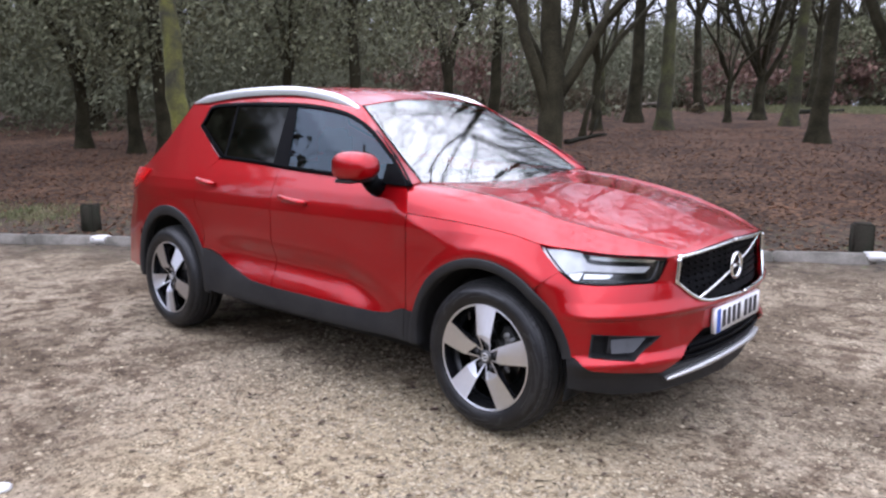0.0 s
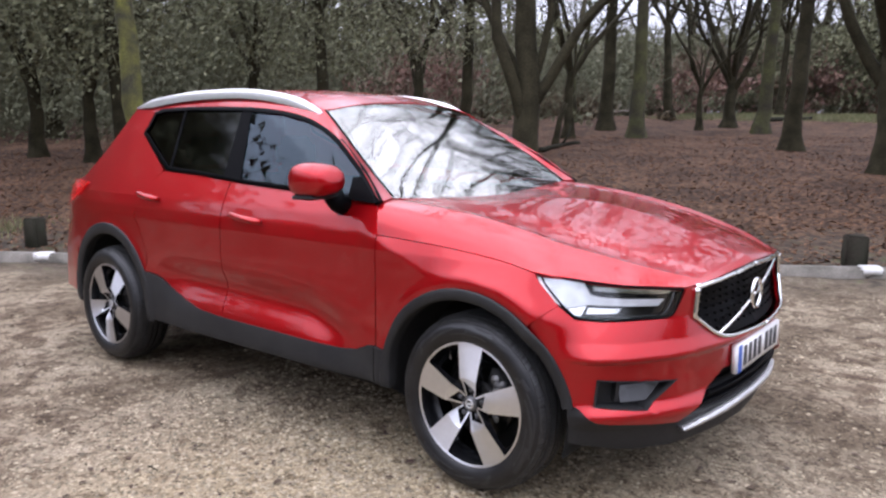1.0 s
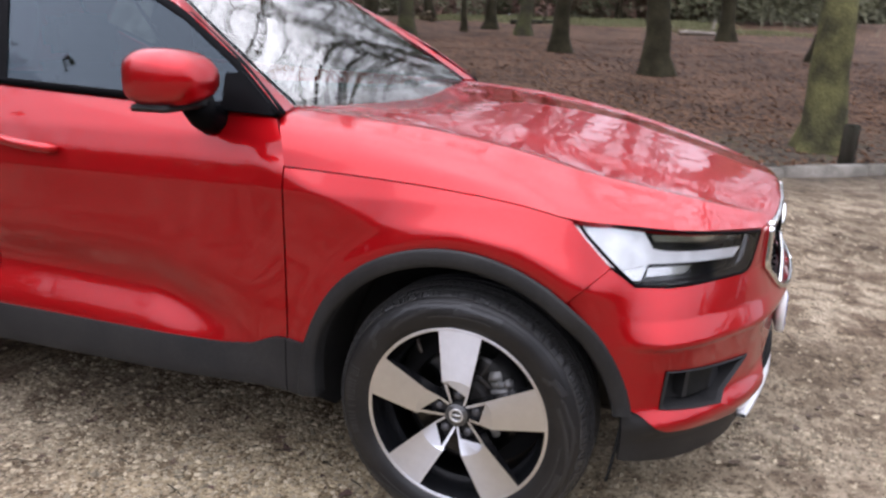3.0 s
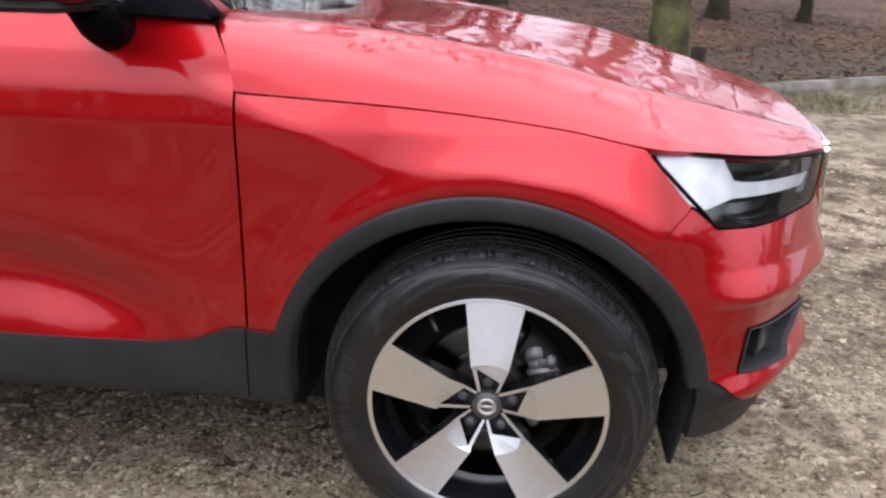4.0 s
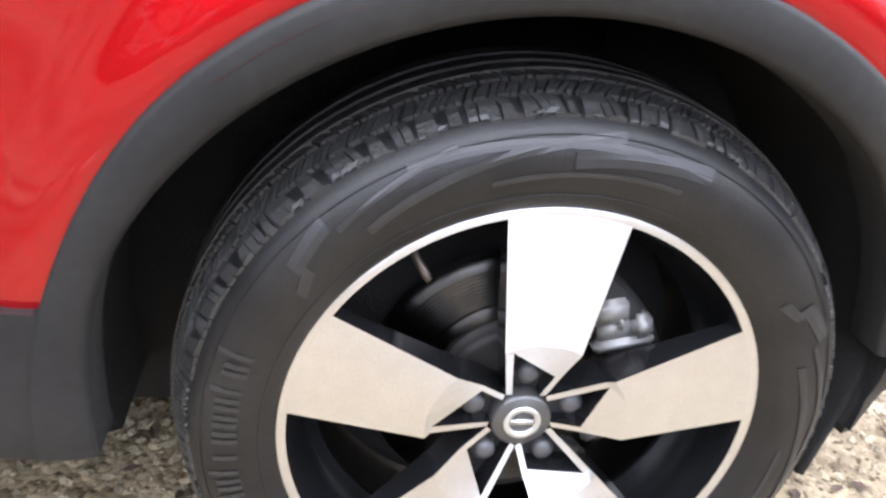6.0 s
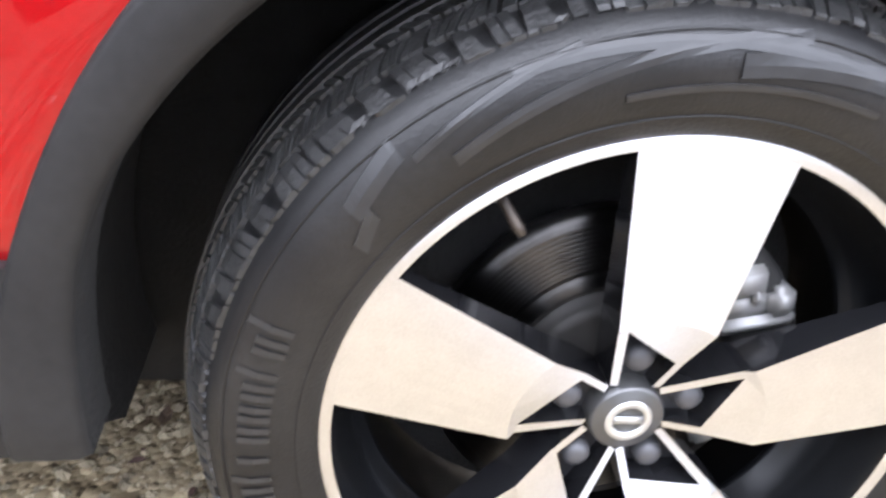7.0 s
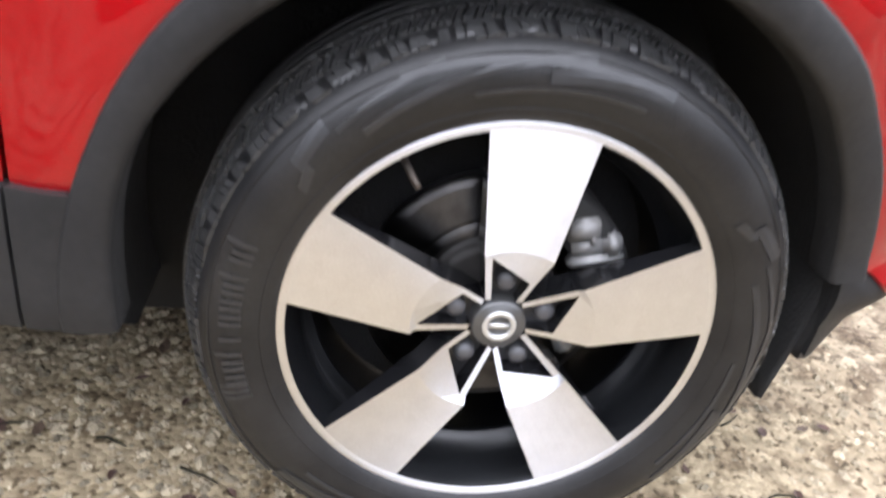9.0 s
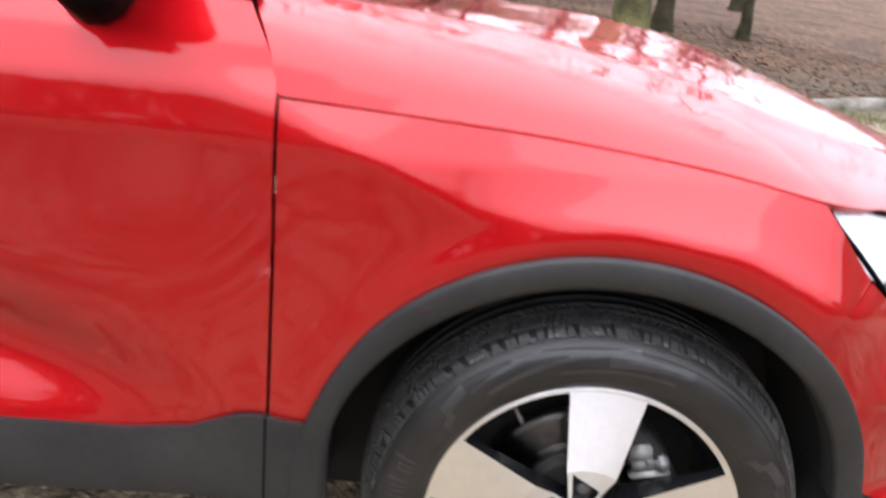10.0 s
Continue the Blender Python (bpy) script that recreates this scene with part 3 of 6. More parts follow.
NAMED = [
    (slim, -3.54, 16.7, 0.4, 1.05, BARK), (slim, -8.6, 18.9, 2.4, 1.15, MOSSY), (bushy, -8.3, 23.1, 1.4, 0.8, BARK),
    (oak, -7.9, 25.0, 3.4, 0.85, BARK), (slim2, -5.97, 22.4, 4.4, 1.25, MOSSY), (slim, 0.2, 24.5, 5.4, 1.2, BARK), (slim2, 2.4, 18.0, 3.0, 1.1, BARK),
    (slim, -11.0, 4.05, 5.0, 1.0, MOSS), (bushy, -18.2, 5.3, 0.3, 1.2, BARK), (bushy, -15.9, 5.5, 2.0, 1.1, BARK), (slim2, -14.6, 5.6, 2.9, 1.0, BARK),
    (bushy, -17.0, 11.0, 3.0, 1.2, BARK), (slim2, -13.0, 10.3, 1.0, 1.0, BARK), (bushy, -14.8, 16.0, 4.0, 1.3, BARK),
    (slim, -11.5, 14.0, 0.9, 0.9, BARK), (bushy, -10.2, 17.5, 2.2, 1.1, BARK),
    (bushy, 9.4, 12.0, 0.7, 1.0, BARK), (bushy, 3.4, 12.6, 3.9, 1.1, BARK), (bushy, 4.95, 13.0, 1.1, 0.75, BARK), (bushy, 7.6, 21.5, 5.1, 1.2, BARK),
]
for mesh, x, y, turn, scale, bark in NAMED:
    plant(mesh, x, y, turn, scale, bark, "bare winter tree standing in fallen leaves" if bark is BARK else "bare winter tree with algae-green bark")


def thin_side(x, y):
    """Where the wood is thin and lets the sky down to the horizon."""
    return 20 < math.degrees(math.atan2(y + 1, x)) < 86


# the deeper wood, and the trees round the rest of the car park
rng = random.Random(21)
kinds = [slim, slim2, bushy, oak, slim]
placed = [(x, y) for _, x, y, *_ in NAMED] + [(-4.66, 6.62), (-0.85, 13.05), (1.55, 6.75)]
count = 0
while count < 50:
    d, s = rng.uniform(15, 46), rng.uniform(-42, 42)
    x, y = kerb_point(s, d)
    if min(math.hypot(x - a, y - b) for a, b in placed) < 2.2 or (d < 24 and -9 < x < 4):
        continue
    placed.append((x, y))
    mesh = rng.choice(kinds)
    turn, size, bark = rng.uniform(0, 6.28), rng.uniform(0.8, 1.3), rng.choice((BARK, BARK, MOSSY))
    if not thin_side(x, y) or count % 4 == 0:
        plant(mesh, x, y, turn, size, bark, "bare winter tree deep in the wood")
    count += 1
for i in range(22):
    close = i < 9      # the trees stand close at the end of the car park, far across it
    a = radians(178 + 15 * i / 9 if close else 216 + 146 * (i - 9) / 12) + rng.uniform(-0.06, 0.06)
    rad = rng.uniform(13, 18) if close else rng.uniform(27, 36)
    x, y = 0.5 + rad * math.cos(a), -2.5 + rad * math.sin(a)
    if beyond(x, y) > -1:
        continue
    plant(rng.choice((slim, slim2, oak)), x, y, rng.uniform(0, 6.28), rng.uniform(0.8, 1.15), BARK, "bare winter tree at the edge of the car park")


def thicket(name, label, mat, spots, count, size, rx, rz, twig=0, seed=1, foot=0.0):
    """Undergrowth: many small leaves and thin stems round a row of spots, as one thing that nobody could count."""
    r = random.Random(seed)
    s = Soup()
    clumps = []
    for _ in range(max(1, count // 55)):
        x, y = r.choice(spots)
        px, py = x + r.gauss(0, rx), y + r.gauss(0, rx)
        top = rz * (0.9 + 0.55 * noise.noise((px * 0.25, py * 0.25, seed)))
        clumps.append((px, py, foot + r.random() ** 0.8 * top, rz * r.uniform(0.05, 0.13) + size))
    for _ in range(count):
        px, py, up, wide = r.choice(clumps)
        px, py = px + r.gauss(0, wide), py + r.gauss(0, wide)
        p = Vector((px, py, height(px, py) + max(0.05, up + r.gauss(0, wide * 0.6))))
        s.leaf(p, size * r.uniform(0.5, 1.3), r)
    for _ in range(twig):
        x, y = r.choice(spots)
        px, py = x + r.gauss(0, rx), y + r.gauss(0, rx)
        p = Vector((px, py, height(px, py) + foot + r.uniform(0, rz * 1.1)))
        d = Vector((r.gauss(0, 0.5), r.gauss(0, 0.5), r.uniform(0.2, 1))).normalized()
        ln = r.uniform(0.6, 2.2)
        s.tube([p, p + d * ln * 0.5 + Vector((r.gauss(0, 0.08), r.gauss(0, 0.08), 0)), p + d * ln], [0.016, 0.010, 0.004], 3)
    return tagged(put(name, s.v, s.f, mat, smooth=False), label, "undergrowth", kind="stuff")


def band(d0, d1, s0, s1, n, seed):
    r = random.Random(seed)
    return [kerb_point(r.uniform(s0, s1), r.uniform(d0, d1)) for _ in range(n)]


def clear(spots):
    """Leave the grassy glade among the trees and the thin side of the wood open."""
    return [(x, y) for x, y in spots if not (-13.5 < x < 1.5 and 26 < y < 38) and not thin_side(x, y)]


thicket("evergreen_thicket", "dark holly and ivy thicket among the trees", IVY, clear(band(30, 46, -45, 45, 70, 1)), 90000, 0.085, 1.9, 4.4, 2500, 3)
thicket("evergreen_thicket", "dark ivy-grown scrub behind the parked car", IVY, band(14, 27, -34, -10, 34, 2), 70000, 0.075, 1.6, 4.7, 3500, 4)
thicket("bracken", "rusty dead bracken at the foot of the trees", BRACKEN, clear(band(24, 34, -45, 40, 46, 5)), 11500, 0.10, 1.3, 0.85, 1500, 5)
thicket("brushwood", "tangle of bare grey-brown twigs between the trunks", HAZE, clear(band(22, 48, -48, 48, 130, 6)), 14500, 0.12, 2.0, 4.6, 11500, 6)
thicket("far_wood", "far grey-brown wood closing the view", HAZE, band(46, 60, -75, -8, 90, 8), 75000, 0.30, 2.4, 8.5, 3000, 7)
thicket("far_wood", "far olive-brown wood with sky above it", HAZE, clear(band(46, 60, -8, 75, 90, 18)), 62000, 0.22, 2.4, 5.4, 2500, 17)
thicket("far_wood", "thin far wood with open sky between its crowns", HAZE, [q for q in band(50, 60, -8, 75, 110, 28) if thin_side(*q)], 26000, 0.34, 2.4, 8.0, 2500, 27)
ring = [(0.5 + rr * math.cos(a), -2.5 + rr * math.sin(a)) for a, rr in ((radians(q), 30 + 6 * math.sin(q)) for q in range(165, 385, 4)) if beyond(0.5 + rr * math.cos(a), -2.5 + rr * math.sin(a)) < -2]
thicket("hedge_wood", "wood edge on the other side of the car park", HAZE, ring, 36000, 0.34, 2.0, 6.0, 2500, 9)
near_end = [(0.5 + rr * math.cos(a), -2.5 + rr * math.sin(a)) for a, rr in ((radians(q), 16 + 2 * math.sin(q)) for q in range(183, 193, 2))]
thicket("evergreen_thicket", "dark ivy-grown trees at the end of the car park", IVY, near_end, 66000, 0.15, 0.8, 7.8, 700, 29)

OLIVE = random_tint(material("olive_ivy_crowns", (0.172, 0.174, 0.100), 0.85, spec=0.2, vary=0.4, scale=1.5), 0.5)
thicket("ivy_crown", "olive ivy clinging high in the trees behind the car", OLIVE, [(-18.2, 5.3), (-15.9, 5.5), (-14.6, 5.6), (-17.0, 11.0), (-13.0, 10.3), (-20.5, 3.5), (-11.5, 14.0)], 34000, 0.055, 1.2, 3.6, 900, 41, 1.9)
thicket("ivy_crown", "grey-green evergreen crowns beyond the glade", OLIVE, [(-16 + 2.2 * i, 41 + 1.5 * math.sin(i * 2.1)) for i in range(10)], 62000, 0.09, 1.5, 4.2, 1500, 42, 0.6)

GRASS = random_tint(material("short_pale_grass", (0.115, 0.135, 0.050), 0.8, vary=0.4, scale=3, second=(0.17, 0.15, 0.075)), 0.35)
RUSSET = random_tint(material("russet_scrub", (0.20, 0.115, 0.085), 0.9, vary=0.4, scale=2), 0.4)
thicket("russet_scrub", "russet leafless scrub behind the trees", RUSSET, [(-13, 36), (-9, 39), (-14, 38), (-4, 40), (-22, 24), (-19, 22), (-24, 27)], 5000, 0.14, 1.2, 2.6, 1500, 12)


def sward(name, label, spots, count, rx, tall, seed):
    """Thin upright blades scattered round some spots."""
    r = random.Random(seed)
    v, f = [], []
    for _ in range(count):
        x, y = r.choice(spots)
        x, y = x + r.gauss(0, rx), y + r.gauss(0, rx)
        z, a, h, w = ground_z(x, y) - 0.01, r.uniform(0, 6.28), tall * r.uniform(0.5, 1.2), tall * 0.14
        c, q = math.cos(a), math.sin(a)
        k = len(v)
        v += [(x - c * w, y - q * w, z), (x + c * w, y + q * w, z), (x + r.gauss(0, 0.35) * h, y + r.gauss(0, 0.35) * h, z + h)]
        f.append((k, k + 1, k + 2))
    return tagged(put(name, v, f, GRASS, smooth=False), label, "grass", kind="stuff")


sward("glade_grass", "pale green grass of a glade among the trees", [(-12 + 1.3 * i, 31 + 0.25 * i + j) for i in range(9) for j in (0, 1.4, 2.8, 4.2)] + [(-0.8, 29.5), (0.6, 30), (2, 30.5)], 30000, 0.8, 0.13, 13)
sward("verge_grass", "green mossy tufts on the verge behind the kerb", [(-9.3, 0.45), (-9.0, 0.6), (-8.7, 0.75), (-10.2, 0.2), (-6.4, 1.6), (-12, -0.6), (2.9, 5.6), (4.2, 6.4)], 3200, 0.28, 0.07, 14)


def log(x0, y0, x1, y1, radius, lift, mat, label, seed):
    """A fallen bough with a snapped side limb."""
    r = random.Random(seed)
    e = empty("log", (x0, y0, ground_z(x0, y0)), label, "log")
    bm = bmesh.new()
    a, b = Vector((x0, y0, ground_z(x0, y0) + radius * 0.8)), Vector((x1, y1, ground_z(x1, y1) + radius * 0.8 + lift))
    pts = [a.lerp(b, i / 8) + Vector((r.gauss(0, 0.03), r.gauss(0, 0.03), r.gauss(0, 0.015))) for i in range(9)]
    tube(bm, pts, [radius * (1.05 - 0.06 * i) for i in range(9)], 9)
    part("bough", bm, mat, e)
    bm = bmesh.new()
    m = pts[5]
    tube(bm, [m, m + Vector((0.12, 0.1, 0.22)), m + Vector((0.15, 0.2, 0.5))], [radius * 0.5, radius * 0.4, radius * 0.25], 6)
    part("side_limb", bm, mat, e)


DEADWOOD = material("bare_deadwood", (0.26, 0.225, 0.18), 0.85, vary=0.5, scale=5, bump=0.5, bump_scale=40, second=(0.12, 0.10, 0.08))
log(-15.6, 29.2, -14.3, 30.2, 0.09, 0.25, DEADWOOD, "pale fallen log bleached by weather in the wood", 1)
log(-8.7, 13.4, -8.1, 14.5, 0.07, 0.12, POST, "dark fallen log beside a broken snag", 2)
log(-8.4, 29.5, -6.6, 31.2, 0.12, 0.0, POST, "dark fallen log at the edge of the glade", 3)
log(-1.4, 27.0, 0.1, 28.0, 0.10, 0.0, DEADWOOD, "pale fallen log among dead leaves", 4)
snag = empty("snag", (-9.1, 15.0, ground_z(-9.1, 15.0)), "short broken dead tree stump leaning in the leaf litter", "stump")
bm = bmesh.new()
z = ground_z(-9.1, 15.0)
tube(bm, [(-9.15, 15.0, z - 0.1), (-9.1, 15.0, z + 0.25), (-9.02, 15.02, z + 0.7), (-8.85, 15.05, z + 1.15)], [0.15, 0.09, 0.075, 0.06], 12)
part("stump", bm, BARK, snag)


# ---- the car: x runs forwards from the front axle, its right flank faces -y ----
AXLES, HUB = (0.0, -2.702), 0.352
LOW = [(-3.5, 0.76), (-3.35, 0.825), (-3.1, 0.862), (-2.8, 0.892), (-2.4, 0.894), (-1.4, 0.893), (-0.48, 0.893), (-0.1, 0.906), (0.2, 0.906)]
HIGH = [(-3.5, 0.72), (-3.35, 0.80), (-3.1, 0.85), (-2.8, 0.876), (-2.4, 0.882), (-1.4, 0.884), (-0.48, 0.880), (-0.1, 0.868), (0.2, 0.846)]
NOSE_LOW = curve([(0.20, -0.906), (0.30, -0.899), (0.42, -0.862), (0.52, -0.792), (0.60, -0.69), (0.675, -0.56), (0.718, -0.41), (0.750, -0.22), (0.762, 0)], 200)
NOSE_HIGH = curve([(0.20, -0.846), (0.30, -0.818), (0.41, -0.783), (0.52, -0.715), (0.61, -0.63), (0.67, -0.55), (0.706, -0.43), (0.730, -0.22), (0.738, 0)], 200)


def soft_table(x, table):
    """A table smoothed over 24 cm."""
    return sum(lerp(x + d, table) for d in (-0.12, -0.06, 0, 0.06, 0.12)) / 5


WING_CREASE = [(-0.62, 0.965), (-0.48, 0.945), (-0.42, 0.92), (-0.22, 0.836), (-0.10, 0.838), (0.0, 0.842), (0.15, 0.820), (0.22, 0.790), (0.32, 0.735), (0.5, 0.70)]


def half_width(x, z):
    """Half the width of the body at a station and height."""
    k = smooth(0.58, 0.90, z)
    lo, hi = soft_table(x, LOW), soft_table(x, HIGH)
    w = lo * (1 - k) + hi * k
    b = smooth(-0.62, -0.47, x)
    if b:   # the wing: flat up to a crease over the wheel, then sloping in to the bonnet
        zc, zs = lerp(x, WING_CREASE), lerp(x, [(-0.482, 0.957), (0.258, 0.884)])
        t = (z - zc) / max(0.03, zs - zc)
        t = math.log1p(math.exp(max(-30, min(30, 20 * t)))) / 20
        w = w * (1 - b) + b * (lo - (lo - hi - 0.006) * min(1.3, t))
    w -= lerp(z, [(0.90, 0), (0.96, 0.010), (1.02, 0.030), (1.07, 0.056)]) if z < 1.07 else 0.056 + 0.55 * (z - 1.07)
    fx = smooth(-2.30, -1.85, x) * (1 - smooth(-0.90, -0.53, x))
    deep = lerp(x, [(-2.2, 0.61), (-1.3, 0.60), (-0.95, 0.585), (-0.55, 0.49)])
    w += fx * (-0.036 * math.exp(-((z - deep) / (0.075 if z > deep else 0.10)) ** 2) + 0.016 * (1 - smooth(0.43, deep, z)))
    for cx in AXLES:   # the flanks swell over the wheels
        w += 0.010 * math.exp(-((math.hypot(x - cx, z - HUB) - 0.46) / 0.04) ** 2)
    if z < 0.45:
        w -= 0.35 * max(0, 0.36 - z) ** 1.2
    return w


STATION = [i / 8 for i in range(9)]
ARC = [0, 0.083, 0.187, 0.288, 0.396, 0.521, 0.653, 0.816, 1]   # share of the outline passed at each station
LEDGE = [(0.345, 0.006), (0.39, 0.030), (0.407, 0.033), (0.445, 0.008), (0.53, 0.008), (0.590, 0.016), (0.602, 0.034), (0.612, 0.036), (0.66, 0.016), (0.735, 0.0)]


def nose(s, z, out=0.0):
    """A point of the front end: s runs from the flank (0) to the middle (1)."""
    k = smooth(0.58, 0.88, z)
    i = min(199.999, max(0.0, 200 * float(np.interp(s, STATION, ARC))))
    a, f = int(i), i - int(i)
    lo, hi = NOSE_LOW[a] * (1 - f) + NOSE_LOW[a + 1] * f, NOSE_HIGH[a] * (1 - f) + NOSE_HIGH[a + 1] * f
    b = 1 - smooth(0.30, 0.47, lo[0])
    if b:   # the wing's crease runs on round the corner
        zc = lerp(lo[0], WING_CREASE)
        k = k * (1 - b) + b * min(1.12, math.log1p(math.exp(max(-30, min(30, 20 * (z - zc) / max(0.03, 0.884 - zc))))) / 20)
    t = (NOSE_LOW[a + 1] - NOSE_LOW[a])
    nrm = np.array((t[1], -t[0])) / np.linalg.norm(t)
    p = lo * (1 - k) + hi * k + nrm * (out + lerp(z, LEDGE) * smooth(0.19, 0.34, s))
    return Vector((p[0], p[1], z))


def nose_at(x, z):
    """The s at which the front end has this x."""
    a, b = 0.0, 1.0
    for _ in range(30):
        m = (a + b) / 2
        a, b = (m, b) if nose(m, z).x < x else (a, m)
    return a


def flank(p, out=0.0):
    x, z = p[0], p[1]
    if x > 0.26:
        q = nose(nose_at(x, z), z, out)
        t = smooth(0.26, 0.34, x)
        return Vector((x, -(half_width(x, z) + out), z)).lerp(q, t)
    return Vector((x, -(half_width(x, z) + out), z))


def on(fn, g, out=0.0):
    return [[fn(p, out) for p in r] for r in g]


def front(p, out=0.0):
    return nose(p[0], p[1], out)


car = empty("car", (-1.35, 0, 0), "red metallic compact SUV with black wheel-arch cladding parked on gravel", "car")


def arc(cx, r, a0, a1, n=16):
    return [(cx + r * math.cos(radians(a0 + (a1 - a0) * i / n)), HUB + r * math.sin(radians(a0 + (a1 - a0) * i / n))) for i in range(n + 1)]


ARCH = {0.0: (-0.012, 0.404, 0.448), -2.702: (-2.700, 0.425, 0.490)}

def cut(g, ahead):
    """Trim a panel's grid at the shut line between door and wing, which leaves a 5 mm gap."""
    for r in g:
        for p in r:
            line = -0.4845 + 0.0025 * smooth(0.49, 0.80, p[1]) - 0.053 * smooth(0.962, 1.12, p[1])
            p[0] = max(p[0], line + 0.0027) if ahead else min(p[0], line - 0.0027)
    return g


# doors and wings
panel("front_door", [on(flank, cut(coons([(-1.553, 0.452), (-1.2, 0.448), (-0.70, 0.446), (-0.60, 0.458), (-0.53, 0.490), (-0.4870, 0.494)], [(-1.572, 1.127), (-1.1, 1.105), (-0.535, 1.078)],
      [(-1.553, 0.452), (-1.56, 0.8), (-1.572, 1.127)], [(-0.4870, 0.494), (-0.4845, 0.75), (-0.4840, 0.96), (-0.535, 1.078)], 64, 52), False))], PAINT, car, mirror=True)
panel("rear_door", [on(flank, coons([(-2.276, 0.604), (-2.155, 0.590), (-2.02, 0.535), (-1.9, 0.50), (-1.75, 0.464), (-1.559, 0.452)], [(-2.225, 1.158), (-1.9, 1.147), (-1.578, 1.127)],
      [(-2.276, 0.604), (-2.262, 0.70), (-2.375, 0.90), (-2.36, 1.02), (-2.225, 1.158)], [(-1.559, 0.452), (-1.566, 0.8), (-1.578, 1.127)], 48, 52))], PAINT, car, mirror=True)
panel("front_wing", [on(flank, cut(coons(arc(-0.012, 0.436, 161, 52, 20), [(-0.482, 0.957), (-0.15, 0.9385), (0.10, 0.9115), (0.258, 0.884)],
      [arc(-0.012, 0.436, 161, 52)[0], (-0.4845, 0.494), (-0.4815, 0.75), (-0.482, 0.957)], [arc(-0.012, 0.436, 161, 52)[-1], (0.303, 0.739), (0.335, 0.7685), (0.350, 0.782), (0.335, 0.799), (0.258, 0.884)], 70, 44, True), True))], PAINT, car, mirror=True)
panel("rear_quarter", [
    on(flank, coons(arc(-2.700, 0.478, 148, 30, 20), [(-3.30, 1.02), (-2.8, 1.02), (-2.366, 1.02)], [arc(-2.7, 0.478, 148, 30)[0], (-3.24, 0.75), (-3.30, 1.02)], [arc(-2.7, 0.478, 148, 30)[-1], (-2.268, 0.70), (-2.38, 0.90), (-2.366, 1.02)], 48, 26)),
    on(flank, coons([(-3.30, 1.02), (-2.8, 1.02), (-2.366, 1.02)], [(-2.82, 1.515), (-2.575, 1.490)], [(-3.30, 1.02), (-3.16, 1.10), (-3.00, 1.25), (-2.82, 1.515)], [(-2.366, 1.02), (-2.228, 1.162), (-2.615, 1.361), (-2.575, 1.490)], 30, 40, False))],
    PAINT, car, mirror=True)
panel("rear_bumper", [on(flank, coons([(-3.5, 0.36), (-3.17, 0.36)], [(-3.40, 0.80), (-3.155, 0.72)], [(-3.5, 0.36), (-3.40, 0.80)], [(-3.17, 0.36), (-3.155, 0.72)], 10, 14)),
      on(flank, coons([(-3.40, 0.80), (-3.155, 0.72)], [(-3.36, 1.02), (-3.305, 1.02)], [(-3.40, 0.80), (-3.36, 1.02)], [(-3.155, 0.72), (-3.305, 1.02)], 10, 8))], PAINT, car, mirror=True)
tail_edge = [(-3.5, 0.36), (-3.40, 0.80), (-3.36, 1.02), (-3.16, 1.10), (-3.00, 1.25), (-2.82, 1.515)]
tail = [flank(p) for p in tail_edge]
panel("tailgate", [coons([tail[0], (-3.54, 0, 0.36), (tail[0].x, -tail[0].y, tail[0].z)], [tail[5], (-3.02, 0, 1.56), (tail[5].x, -tail[5].y, tail[5].z)], tail, [(q.x, -q.y, q.z) for q in tail], 24, 30)], PAINT, car, toward=(-1, 0, 0.8))
for side in (1, -1):
    g = [[flank(p, 0.012) for p in r] for r in coons([(-3.34, 0.90), (-3.12, 0.985)], [(-3.30, 1.075), (-3.03, 1.068)], [(-3.34, 0.90), (-3.30, 1.075)], [(-3.12, 0.985), (-3.03, 1.068)], 8, 6)]
    panel("tail_lamp", [[[(q.x, q.y * side, q.z) for q in r] for r in g]], RED_LENS, car, "red tail lamp lens", 0.016)

